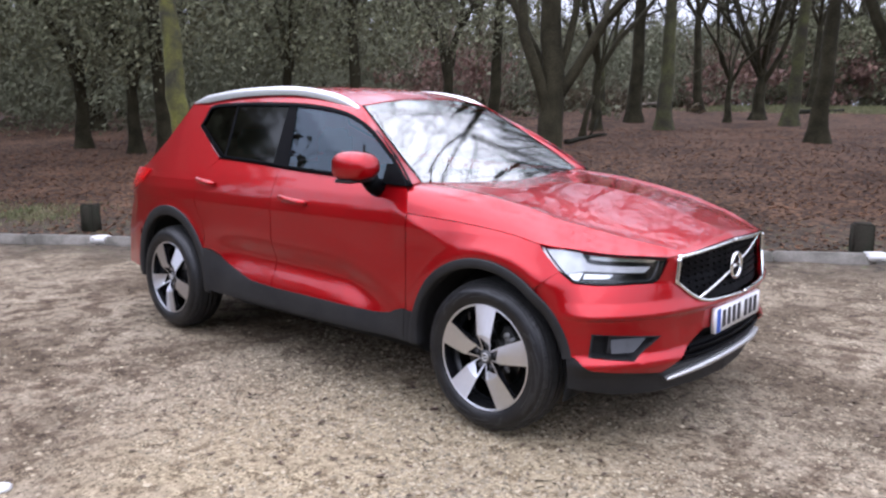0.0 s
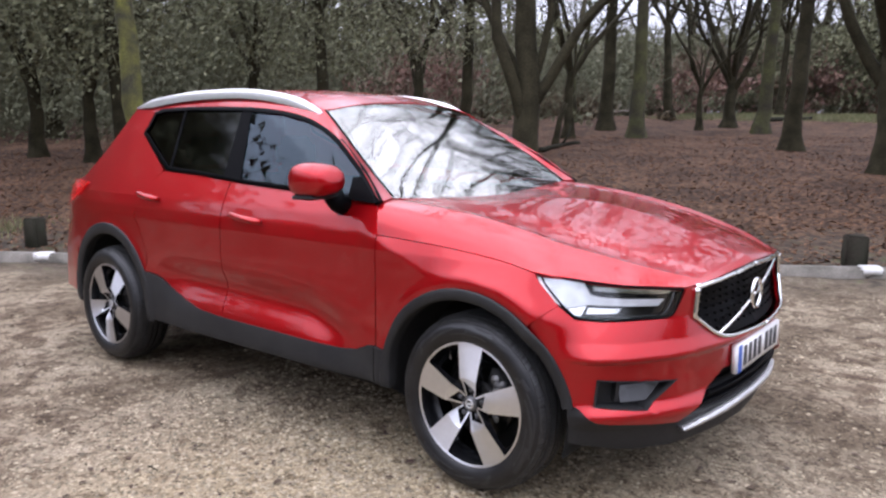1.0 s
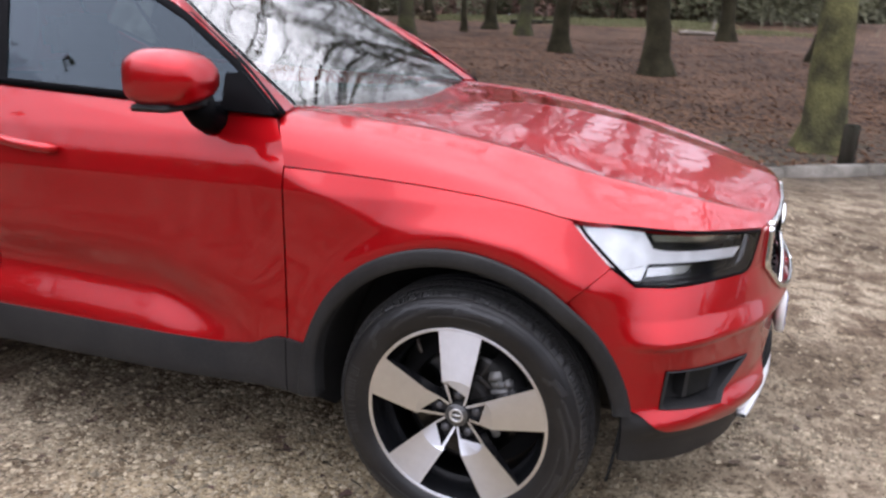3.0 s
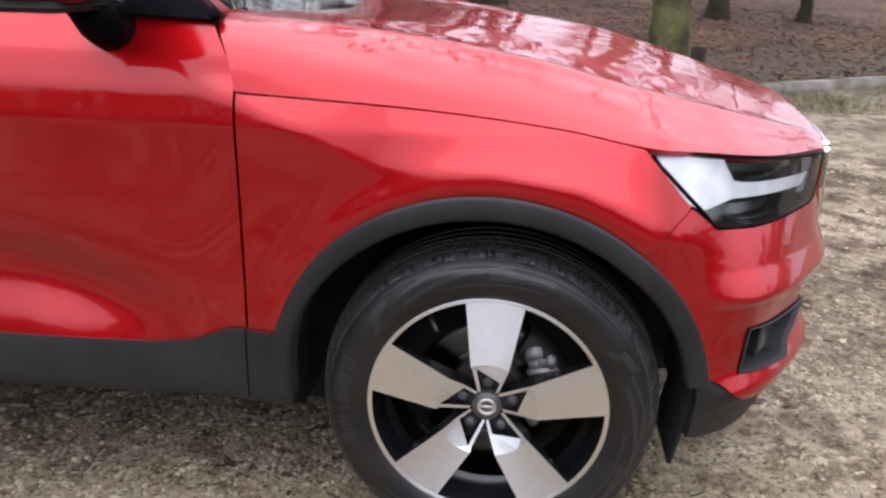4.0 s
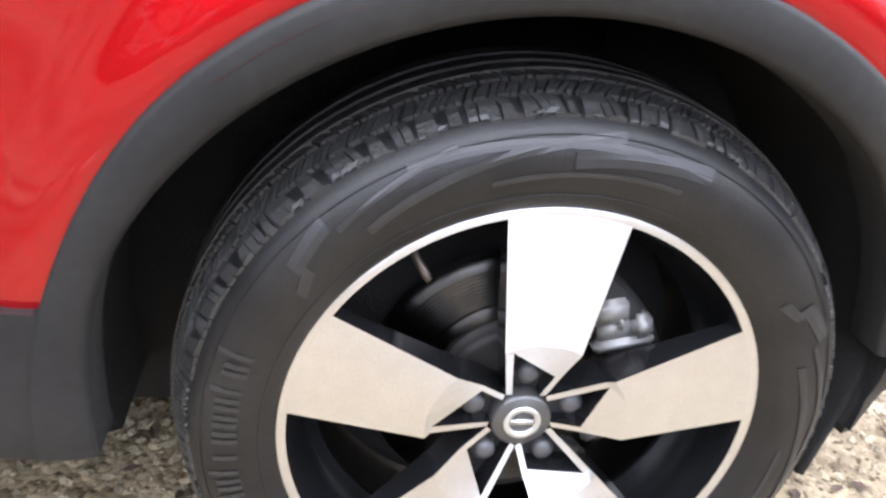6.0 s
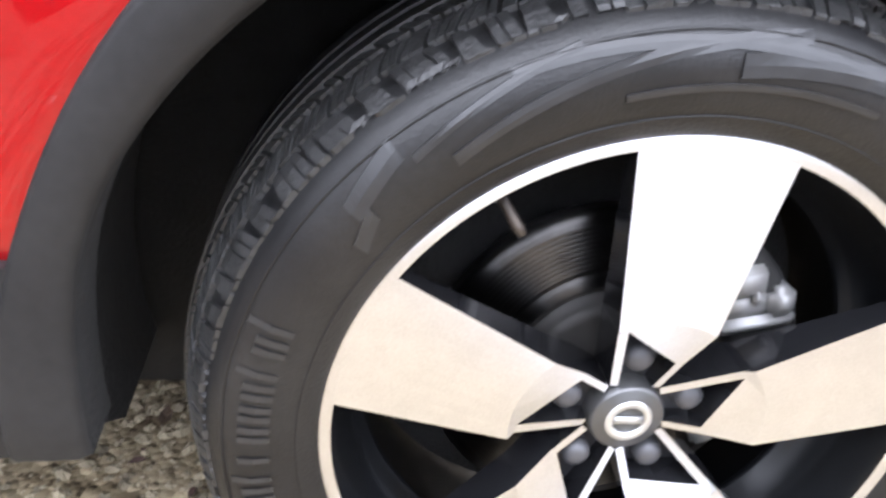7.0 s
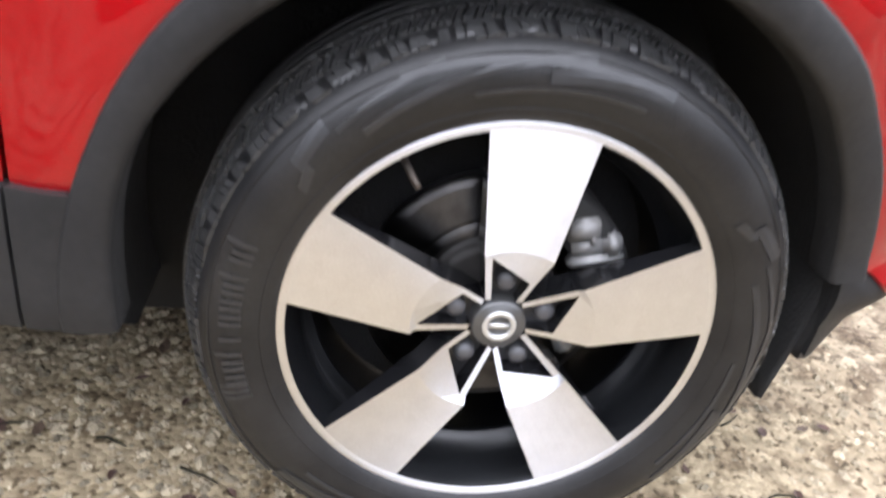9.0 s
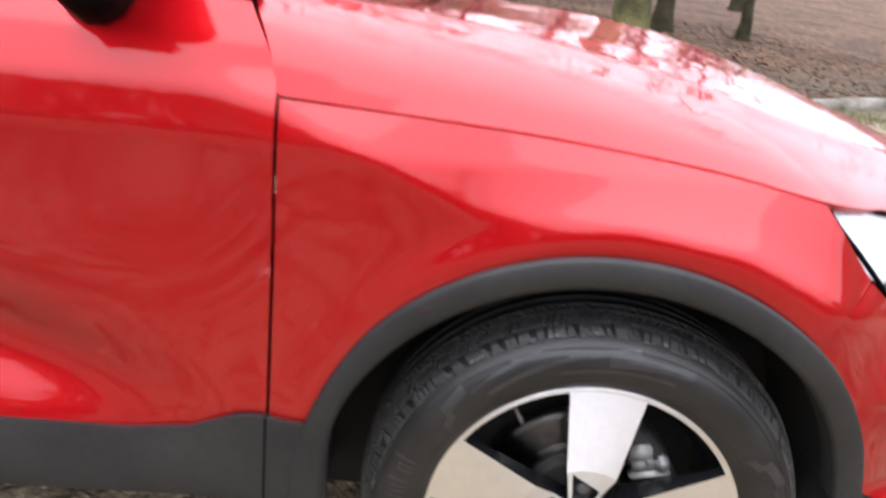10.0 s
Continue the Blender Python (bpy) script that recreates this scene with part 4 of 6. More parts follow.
# front bumper skin, with an opening for the fog lamp on each side
GS = 0.668      # where the grille begins
s_arch = lambda z: nose_at(-0.012 + math.sqrt(0.436 ** 2 - (z - HUB) ** 2), z)
a_top = [(s_arch(0.696), 0.696), (nose_at(0.350, 0.785), 0.781), (nose_at(0.407, 0.741), 0.736), (0.34, 0.729), (0.572, 0.733), (0.597, 0.75), (0.632, 0.830), (GS, 0.834)]
F_OT, F_IT, F_IB, F_OB = (0.338, 0.537), (0.620, 0.512), (0.510, 0.420), (0.328, 0.440)
skin = [
    on(front, coons([(s_arch(0.545), 0.545), F_OT, F_IT, (GS, 0.508)], a_top, [(s_arch(z), z) for z in (0.545, 0.60, 0.65, 0.693)], [(GS, 0.508), (GS, 0.834)], 96, 40, False)),
    on(front, coons([(GS, 0.508), (0.82, 0.499), (1.0, 0.49)], [(GS, 0.725), (0.785, 0.632), (0.83, 0.626), (1.0, 0.618)], [(GS, 0.508), (GS, 0.725)], [(1.0, 0.49), (1.0, 0.618)], 40, 16, False)),
    on(front, coons([(s_arch(0.445), 0.445), (nose_at(0.45, 0.43), 0.43), (0.315, 0.40)], [(s_arch(0.545), 0.545), F_OT], [(s_arch(0.445), 0.445), (s_arch(0.545), 0.545)], [(0.315, 0.40), F_OB, F_OT], 10, 14, False)),
    on(front, coons([(0.315, 0.40), (0.345, 0.386), (0.628, 0.352)], [F_OB, F_IB], [(0.315, 0.40), F_OB], [(0.628, 0.352), F_IB], 24, 6, False)),
    on(front, coons([F_IB, (0.628, 0.352)], [F_IT, (GS, 0.508), (0.82, 0.499)], [F_IB, F_IT], [(0.628, 0.352), (0.82, 0.499)], 14, 12, False)),
]
panel("front_bumper", skin, PAINT, car, mirror=True)

for side in (1, -1):   # the body-coloured edge seen in the joint between wing and bumper
    bm = bmesh.new()
    pts = [front(q, -0.0065) for q in curve([(s_arch(0.6945), 0.6945), (nose_at(0.351, 0.783), 0.7795)], 8)]
    tube(bm, [(q.x, q.y * side, q.z) for q in pts], [0.006] * 9, 6)
    part("joint_edge", bm, PAINT, car)


def strip(name, line, width, out, mats, label="", inner=-0.02, taper=1.0):
    """A moulding that follows a line on the front end, narrower by taper at its outer end."""
    for side in (1, -1):
        bm = bmesh.new()
        pts = curve(line, 40, True)
        rows = []
        for k, p in enumerate(pts):
            w = width * (taper + (1 - taper) * min(1, k / 22)) / 2
            a, b = nose(p[0], p[1] - w, out), nose(p[0], p[1] + w, out)
            c, d = nose(p[0], p[1] + w, inner), nose(p[0], p[1] - w, inner)
            m = nose(p[0], p[1], out + w * 0.36)
            rows.append([bm.verts.new((q.x, q.y * side, q.z)) for q in (d, a, m, b, c)])
        for r, t in zip(rows, rows[1:]):
            for i in range(4):
                bm.faces.new((r[i], r[i + 1], t[i + 1], t[i]))
        bmesh.ops.recalc_face_normals(bm, faces=bm.faces)
        part(name, bm, mats, car, label)


# fog lamp recesses
for side in (1, -1):
    def fog(p, out):
        q = nose(p[0], p[1], out)
        return Vector((q.x, q.y * side, q.z))
    quad = [F_OB, F_IB, F_IT, F_OT]
    loop = [q for a, b in zip(quad, quad[1:] + quad[:1]) for q in curve([a, b], 8)[:-1]]
    bm = bmesh.new()
    r0 = [bm.verts.new(fog(q, 0.003)) for q in loop]
    cx, cz = sum(q[0] for q in loop) / len(loop), sum(q[1] for q in loop) / len(loop)
    rings = [r0] + [[bm.verts.new(fog((cx + (q[0] - cx) * f, cz + (q[1] - cz) * f), o)) for q in loop] for f, o in ((0.95, 0.006), (0.90, -0.004), (0.84, -0.045))]
    for a, b in zip(rings, rings[1:]):
        for i in range(len(a)):
            bm.faces.new((a[i], a[(i + 1) % len(a)], b[(i + 1) % len(a)], b[i]))
    bm.faces.new(rings[-1])
    bmesh.ops.recalc_face_normals(bm, faces=bm.faces)
    bezel = part("fog_lamp_bezel", bm, CLAD, car, "black plastic fog lamp surround", smooth=False)
    bm = bmesh.new()
    c = [fog(p, -0.012) for p in ((0.405, 0.452), (0.412, 0.522), (0.425, 0.522), (0.418, 0.452))]
    back = [fog(p, -0.05) for p in ((0.405, 0.452), (0.412, 0.522), (0.425, 0.522), (0.418, 0.452))]
    vs, vb = [bm.verts.new(q) for q in c], [bm.verts.new(q) for q in back]
    bm.faces.new(vs)
    for i in range(4):
        bm.faces.new((vs[i], vs[(i + 1) % 4], vb[(i + 1) % 4], vb[i]))
    bmesh.ops.recalc_face_normals(bm, faces=bm.faces)
    part("divider", bm, CLAD, bezel, smooth=False)
    bm = bmesh.new()
    rows = [[bm.verts.new(fog((s, z), -0.02 - 0.02 * v)) for s in np.linspace(0.43, 0.55 + 0.05 * v, 10)] for v, z in ((0, 0.445), (0.5, 0.47), (1, 0.50))]
    for a, b in zip(rows, rows[1:]):
        for i in range(9):
            bm.faces.new((a[i], a[i + 1], b[i + 1], b[i]))
    part("lamp", bm, GLOSS, bezel, "gloss black lamp insert")

# lower front: black valance, intake and silver skid strip
VA, VB, VC = [(nose_at(x, z), z) for x, z in ((0.404, 0.464), (0.413, 0.36), (0.408, 0.296))]
val = [on(front, coons([VC, (0.5, 0.286), (0.64, 0.296), (0.8, 0.308), (1.0, 0.318)], [VA, (0.27, 0.440), (0.315, 0.418), (0.345, 0.404), (0.628, 0.366), (0.80, 0.362), (1.0, 0.365)], [VC, VB, VA], [(1.0, 0.235), (1.0, 0.365)], 50, 14, False), -0.007)]
for r in val[0]:
    for p in r:
        f = smooth(0.40, 0.22, p.z)
        p.x -= 0.035 * f * smooth(0.40, 0.50, p.x)
        p.y *= 1 - 0.02 * f
panel("valance", val, CLAD, car, "grained black lower bumper", mirror=True)
panel("lower_intake", [on(front, coons([(0.628, 0.352), (1.0, 0.35)], [(0.815, 0.497), (1.0, 0.488)], [(0.628, 0.352), (0.815, 0.497)], [(1.0, 0.35), (1.0, 0.488)], 20, 10, False), -0.035)], TRIM, car, "black lower air intake", mirror=True)
for z in (0.39, 0.42, 0.45):
    strip("intake_bar", [(0.70 + (z - 0.35) * 0.9, z), (1.0, z)], 0.010, -0.018, TRIM, inner=-0.034)
strip("skid_strip", [(0.652, 0.315), (0.75, 0.323), (0.88, 0.333), (1.0, 0.337)], 0.022, 0.006, SILVER, "satin silver skid strip", taper=0.45)

# grille: chrome surround, black mesh with studs, diagonal bar and plain round badge
panel("grille_mesh", [on(front, coons([(GS, 0.725), (0.785, 0.632), (0.83, 0.626), (1.0, 0.618)], [(GS, 0.834), (1.0, 0.853)], [(GS, 0.725), (GS, 0.834)], [(1.0, 0.618), (1.0, 0.853)], 30, 14, False), -0.03)], TRIM, car, "black radiator grille", mirror=True)
for side in (1, -1):
    bm = bmesh.new()
    pts = [nose(s, z, 0.006) for s, z in curve([(GS + 0.006, 0.828), (GS + 0.003, 0.728)], 8) + curve([(GS + 0.003, 0.728), (0.775, 0.645), (0.83, 0.628)], 10)[1:] + curve([(0.83, 0.628), (1.0, 0.618)], 10)[1:]]
    tube(bm, [(p.x, p.y * side, p.z) for p in pts], [0.0105] * 9 + [0.008] * 10 + [0.0065] * 10, 8)
    pts = [nose(s, z, 0.004) for s, z in curve([(GS + 0.006, 0.830), (1.0, 0.850)], 16)]
    tube(bm, [(p.x, p.y * side, p.z) for p in pts], [0.012] + [0.0085] * 16, 8)
    part("grille_surround", bm, CHROME, car, "chrome grille surround")
    for st in np.arange(0.70, 0.99, 0.036):
        for z in np.arange(0.656, 0.835, 0.026):
            if z < 0.735 - (st - GS) * 0.86:
                continue
            q = nose(st, z, -0.026)
            bm = bmesh.new()
            block(bm, (q.x - 0.006, q.y * side - 0.008, q.z - 0.003), (q.x + 0.004, q.y * side + 0.008, q.z + 0.003))
            part("grille_stud", bm, TRIM, car, smooth=False)
bm = bmesh.new()
bar = []
for i in range(13):
    f = i / 12
    s, side = (0.77 + 0.5 * f, -1) if 0.77 + 0.5 * f <= 1 else (2 - (0.77 + 0.5 * f), 1)
    q = nose(s, 0.642 + 0.19 * f, 0.0)
    bar.append((q.x, q.y if side == -1 else -q.y, q.z))
tube(bm, bar, [0.0075] * 13, 8)
part("grille_bar", bm, CHROME, car, "diagonal chrome bar")
bm = bmesh.new()
q = nose(1.0, 0.735, 0.008)
ring = [(q.x, 0.056 * math.cos(a), q.z + 0.056 * math.sin(a)) for a in np.linspace(0, 2 * math.pi, 33)]
tube(bm, ring, [0.0095] * 33, 8, cap=False)
block(bm, (q.x - 0.004, -0.045, q.z - 0.005), (q.x + 0.003, 0.045, q.z + 0.005), 0.002)
part("badge", bm, CHROME, car, "plain chrome ring badge")
bm = bmesh.new()
plate_x = nose(0.93, 0.525, 0.016).x
block(bm, (plate_x - 0.02, -0.262, 0.468), (plate_x + 0.004, 0.262, 0.580), 0.003)
plate = part("number_plate", bm, PLATE, car, "white front number plate")
bm = bmesh.new()
block(bm, (plate_x, -0.256, 0.472), (plate_x + 0.0055, -0.216, 0.576))
part("blue_band", bm, BLUE, plate, "blue end band", smooth=False)
for i in range(7):
    y = -0.196 + i * 0.058 + (0.03 if i > 3 else 0)
    bm = bmesh.new()
    block(bm, (plate_x, y, 0.486), (plate_x + 0.0055, y + 0.040, 0.564), 0.001)
    part("character_bar", bm, INK, plate, smooth=False)

# headlamps: dark housing, white T-shaped light guide, clear cover
for side in (1, -1):
    def lamp(p, out):
        q = nose(p[0], p[1], out)
        return Vector((q.x, q.y * side, q.z))
    lo, hi = (nose_at(0.407, 0.741), 0.739), (nose_at(0.265, 0.884), 0.882)
    edges = ([lo, (0.34, 0.732), (0.57, 0.736)], [hi, (0.22, 0.868), (0.40, 0.850), (0.620, 0.830)], [lo, (nose_at(0.35, 0.80), 0.795), hi], [(0.57, 0.736), (0.594, 0.752), (0.620, 0.830)])
    g = coons(*edges, 36, 14)
    bm = bmesh.new()
    def sheet(bm, grid, outs, mat=0):
        rows = [[bm.verts.new(lamp(p, outs)) for p in r] for r in grid]
        for a, b in zip(rows, rows[1:]):
            for i in range(len(a) - 1):
                bm.faces.new((a[i], a[i + 1], b[i + 1], b[i])).material_index = mat
        return rows
    back = sheet(bm, g, -0.035)
    rim = [bm.verts.new(lamp(p, 0.001)) for p in g[0] + [r[-1] for r in g[1:]] + g[-1][-2::-1] + [r[0] for r in g[-2:0:-1]]]
    low = back[0] + [r[-1] for r in back[1:]] + back[-1][-2::-1] + [r[0] for r in back[-2:0:-1]]
    for i in range(len(rim)):
        bm.faces.new((rim[i], rim[(i + 1) % len(rim)], low[(i + 1) % len(rim)], low[i]))
    bmesh.ops.recalc_face_normals(bm, faces=bm.faces)
    head = part("headlamp", bm, GLOSS, car, "headlamp with black housing")
    bm = bmesh.new()   # broad foot of the T along the rear edge
    sheet(bm, coons([(0.212, 0.770), (0.288, 0.783)], [(0.066, 0.878), (0.265, 0.856)], [(0.212, 0.770), (0.160, 0.80), (0.066, 0.878)], [(0.288, 0.783), (0.300, 0.803), (0.265, 0.856)], 14, 10), -0.004)
    sheet(bm, coons([(0.27, 0.782), (0.545, 0.774)], [(0.27, 0.824), (0.34, 0.808), (0.565, 0.799)], [(0.27, 0.782), (0.27, 0.824)], [(0.54, 0.776), (0.56, 0.799)], 24, 5), -0.010)
    part("light_guide", bm, WHITE, head, "white T-shaped daytime light guide")
    bm = bmesh.new()
    sheet(bm, coons([(0.285, 0.750), (0.40, 0.752)], [(0.29, 0.770), (0.42, 0.769)], [(0.285, 0.750), (0.29, 0.770)], [(0.40, 0.752), (0.42, 0.769)], 10, 4), -0.02)
    sheet(bm, coons([(0.31, 0.826), (0.58, 0.812)], [(0.30, 0.842), (0.60, 0.826)], [(0.31, 0.826), (0.30, 0.842)], [(0.58, 0.812), (0.60, 0.826)], 16, 3), -0.028)
    sheet(bm, coons([(0.244, 0.747), (0.266, 0.745)], [(0.219, 0.768), (0.283, 0.778)], [(0.244, 0.747), (0.219, 0.768)], [(0.266, 0.745), (0.283, 0.778)], 6, 6), -0.012)
    part("reflector", bm, CHROME, head)
    bm = bmesh.new()
    line = [lamp(p, -0.001) for p in g[0] + [r[-1] for r in g[1:]] + g[-1][-2::-1] + [r[0] for r in g[-2:0:-1]]]
    tube(bm, line + line[:1], [0.0038] * (len(line) + 1), 6)
    part("gasket", bm, TRIM, head, "black rubber seal round the lamp")
    bm = bmesh.new()
    sheet(bm, g, 0.001)
    cover = part("cover", bm, LENS, head, "clear lamp cover")
    cover.visible_shadow = False

# bonnet
hj = flank((-0.482, 0.961))
edge = [hj, *[flank((x, z)) for x, z in ((-0.15, 0.942), (0.10, 0.915), (0.262, 0.888))], *[nose(s, z) for s, z in ((0.22, 0.873), (0.40, 0.855), (0.628, 0.836))]]
nose_edge = [nose(s, z) for s, z in ((0.628, 0.836), (0.75, 0.843), (0.875, 0.855), (1.0, 0.862))]
mid = [(-0.47, 0, 1.064), (-0.10, 0, 1.070), (0.20, 0, 1.036), (0.45, 0, 0.968), (0.62, 0, 0.912), (0.72, 0, 0.880), tuple(nose_edge[-1])]
rear = [tuple(hj), (-0.500, -0.858, 1.020), (-0.528, -0.815, 1.070), (-0.555, -0.735, 1.088), (-0.525, -0.5, 1.082), (-0.49, -0.25, 1.070), (-0.47, 0, 1.064)]
g = coons(rear, nose_edge, edge, mid, 60, 60)
for j, r in enumerate(g):
    for i, p in enumerate(r):
        v, u = i / 60, j / 60
        amount = math.sin(math.pi * min(1, u * 1.02)) ** 0.6
        c = 0.26 - 0.05 * u
        p[2] += amount * (0.011 * math.exp(-((v - c) / 0.032) ** 2) - 0.007 * math.exp(-((v - c + 0.12) / 0.07) ** 2) - 0.004 * math.exp(-((v - c - 0.13) / 0.08) ** 2))
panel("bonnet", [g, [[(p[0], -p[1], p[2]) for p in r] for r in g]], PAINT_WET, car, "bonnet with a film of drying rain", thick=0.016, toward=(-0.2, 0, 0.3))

# roof, pillars, windscreen
DLO_TOP = [(-0.519, 1.086), (-0.691, 1.213), (-0.902, 1.339), (-1.029, 1.395), (-1.175, 1.441), (-1.387, 1.477), (-1.677, 1.500), (-2.151, 1.512), (-2.496, 1.506), (-2.572, 1.488)]
ROOF_EDGE = [(-0.545, -0.715, 1.094), (-0.70, -0.685, 1.200), (-0.86, -0.640, 1.305), (-1.00, -0.597, 1.395), (-1.13, -0.560, 1.475), (-1.30, -0.552, 1.520), (-1.55, -0.552, 1.552), (-1.85, -0.552, 1.568), (-2.2, -0.552, 1.566), (-2.55, -0.552, 1.545), (-2.80, -0.552, 1.515)]
panel("roof_side", [coons([flank(p, 0.004) for p in DLO_TOP], ROOF_EDGE, [flank(DLO_TOP[0], 0.004), ROOF_EDGE[0]], [flank(DLO_TOP[-1], 0.004), ROOF_EDGE[-1]], 70, 8)], PAINT, car, mirror=True)
top_l = ROOF_EDGE[4:]
flip = lambda pts: [(p[0], -p[1], p[2]) for p in pts]
panel("roof", [coons([top_l[0], (-1.105, -0.3, 1.512), (-1.095, 0, 1.522), (-1.105, 0.3, 1.512), flip(top_l)[0]], [top_l[-1], (-2.90, -0.3, 1.545), (-2.92, 0, 1.552), (-2.90, 0.3, 1.545), flip(top_l)[-1]], top_l, flip(top_l), 30, 40)], PAINT, car, toward=(-1.8, 0, 0.8))
ws_l = ROOF_EDGE[:5]
ws = coons([ws_l[0], (-0.50, -0.4, 1.072), (-0.478, 0, 1.062), (-0.50, 0.4, 1.072), flip(ws_l)[0]], [(-1.122, -0.552, 1.471), (-1.098, -0.3, 1.507), (-1.088, 0, 1.516), (-1.098, 0.3, 1.507), (-1.122, 0.552, 1.471)], ws_l[:4] + [(-1.122, -0.552, 1.471)], flip(ws_l[:4]) + [(-1.122, 0.552, 1.471)], 40, 30)
for j, r in enumerate(ws):   # bowed outwards a little
    for i, p in enumerate(r):
        b = math.sin(math.pi * j / 30) * math.sin(math.pi * i / 40)
        p += np.array((0.010, 0, 0.015)) * b
panel("windscreen", [ws], SCREEN, car, "windscreen mirroring bare branches", thick=0.004)
for side in (1, -1):
    bm = bmesh.new()
    rows = [[bm.verts.new((x, y * side, z)) for x, y, z in ((p[0] + 0.002, p[1] - 0.004, p[2] + 0.003), (p[0] + 0.005, p[1] + 0.007, p[2] + 0.005))] for p in curve(ws_l, 24)]
    for a, b in zip(rows, rows[1:]):
        bm.faces.new((a[0], a[1], b[1], b[0]))
    part("windscreen_seal", bm, TRIM, car)
# cowl and wipers
bm = bmesh.new()
cowl = coons([(-0.60, -0.72, 1.06), (-0.58, 0, 1.035), (-0.60, 0.72, 1.06)], [(-0.53, -0.72, 1.080), (-0.462, 0, 1.054), (-0.53, 0.72, 1.080)], [(-0.60, -0.72, 1.06), (-0.53, -0.72, 1.080)], [(-0.60, 0.72, 1.06), (-0.53, 0.72, 1.080)], 30, 3)
rows = [[bm.verts.new(tuple(p)) for p in r] for r in cowl]
for a, b in zip(rows, rows[1:]):
    for i in range(30):
        bm.faces.new((a[i], a[i + 1], b[i + 1], b[i]))
part("cowl", bm, DARK, car)
for y0, y1 in ((0.62, 0.02), (0.12, -0.46)):
    bm = bmesh.new()
    line = [(-0.535 - 0.02 * f, y0 + (y1 - y0) * f, 1.088 + 0.014 * math.sin(math.pi * f) + 0.012 * f) for f in np.linspace(0, 1, 12)]
    tube(bm, line, [0.009, 0.010] + [0.007] * 9 + [0.004], 6)
    tube(bm, [(p[0] + 0.004, p[1], p[2] - 0.010) for p in line], [0.004] * 12, 4)
    part("wiper", bm, GLOSS, car, "black windscreen wiper")

# side glass and its black frame
BELT = [(-2.19, 1.163), (-1.878, 1.148), (-1.47, 1.122), (-1.116, 1.106), (-0.526, 1.077)]


def pane(name, x0b, x1b, x0t, x1t, glass_mat, out, label="", extra=None):
    top = [p for p in DLO_TOP[::-1]]
    tz = lambda x: float(np.interp(x, [p[0] for p in top], [p[1] for p in top]))
    bz = lambda x: float(np.interp(x, [p[0] for p in BELT], [p[1] for p in BELT]))
    bot = [(x, bz(x)) for x in np.linspace(x0b, x1b, 10)]
    tp = [(x, tz(x)) for x in np.linspace(x0t, x1t, 16)]
    left = [bot[0], *(extra or []), tp[0]]
    panel(name, [on(flank, coons(bot, tp, left, [bot[-1], tp[-1]], 30, 16, False), out)], glass_mat, car, label, thick=0.004, mirror=True)


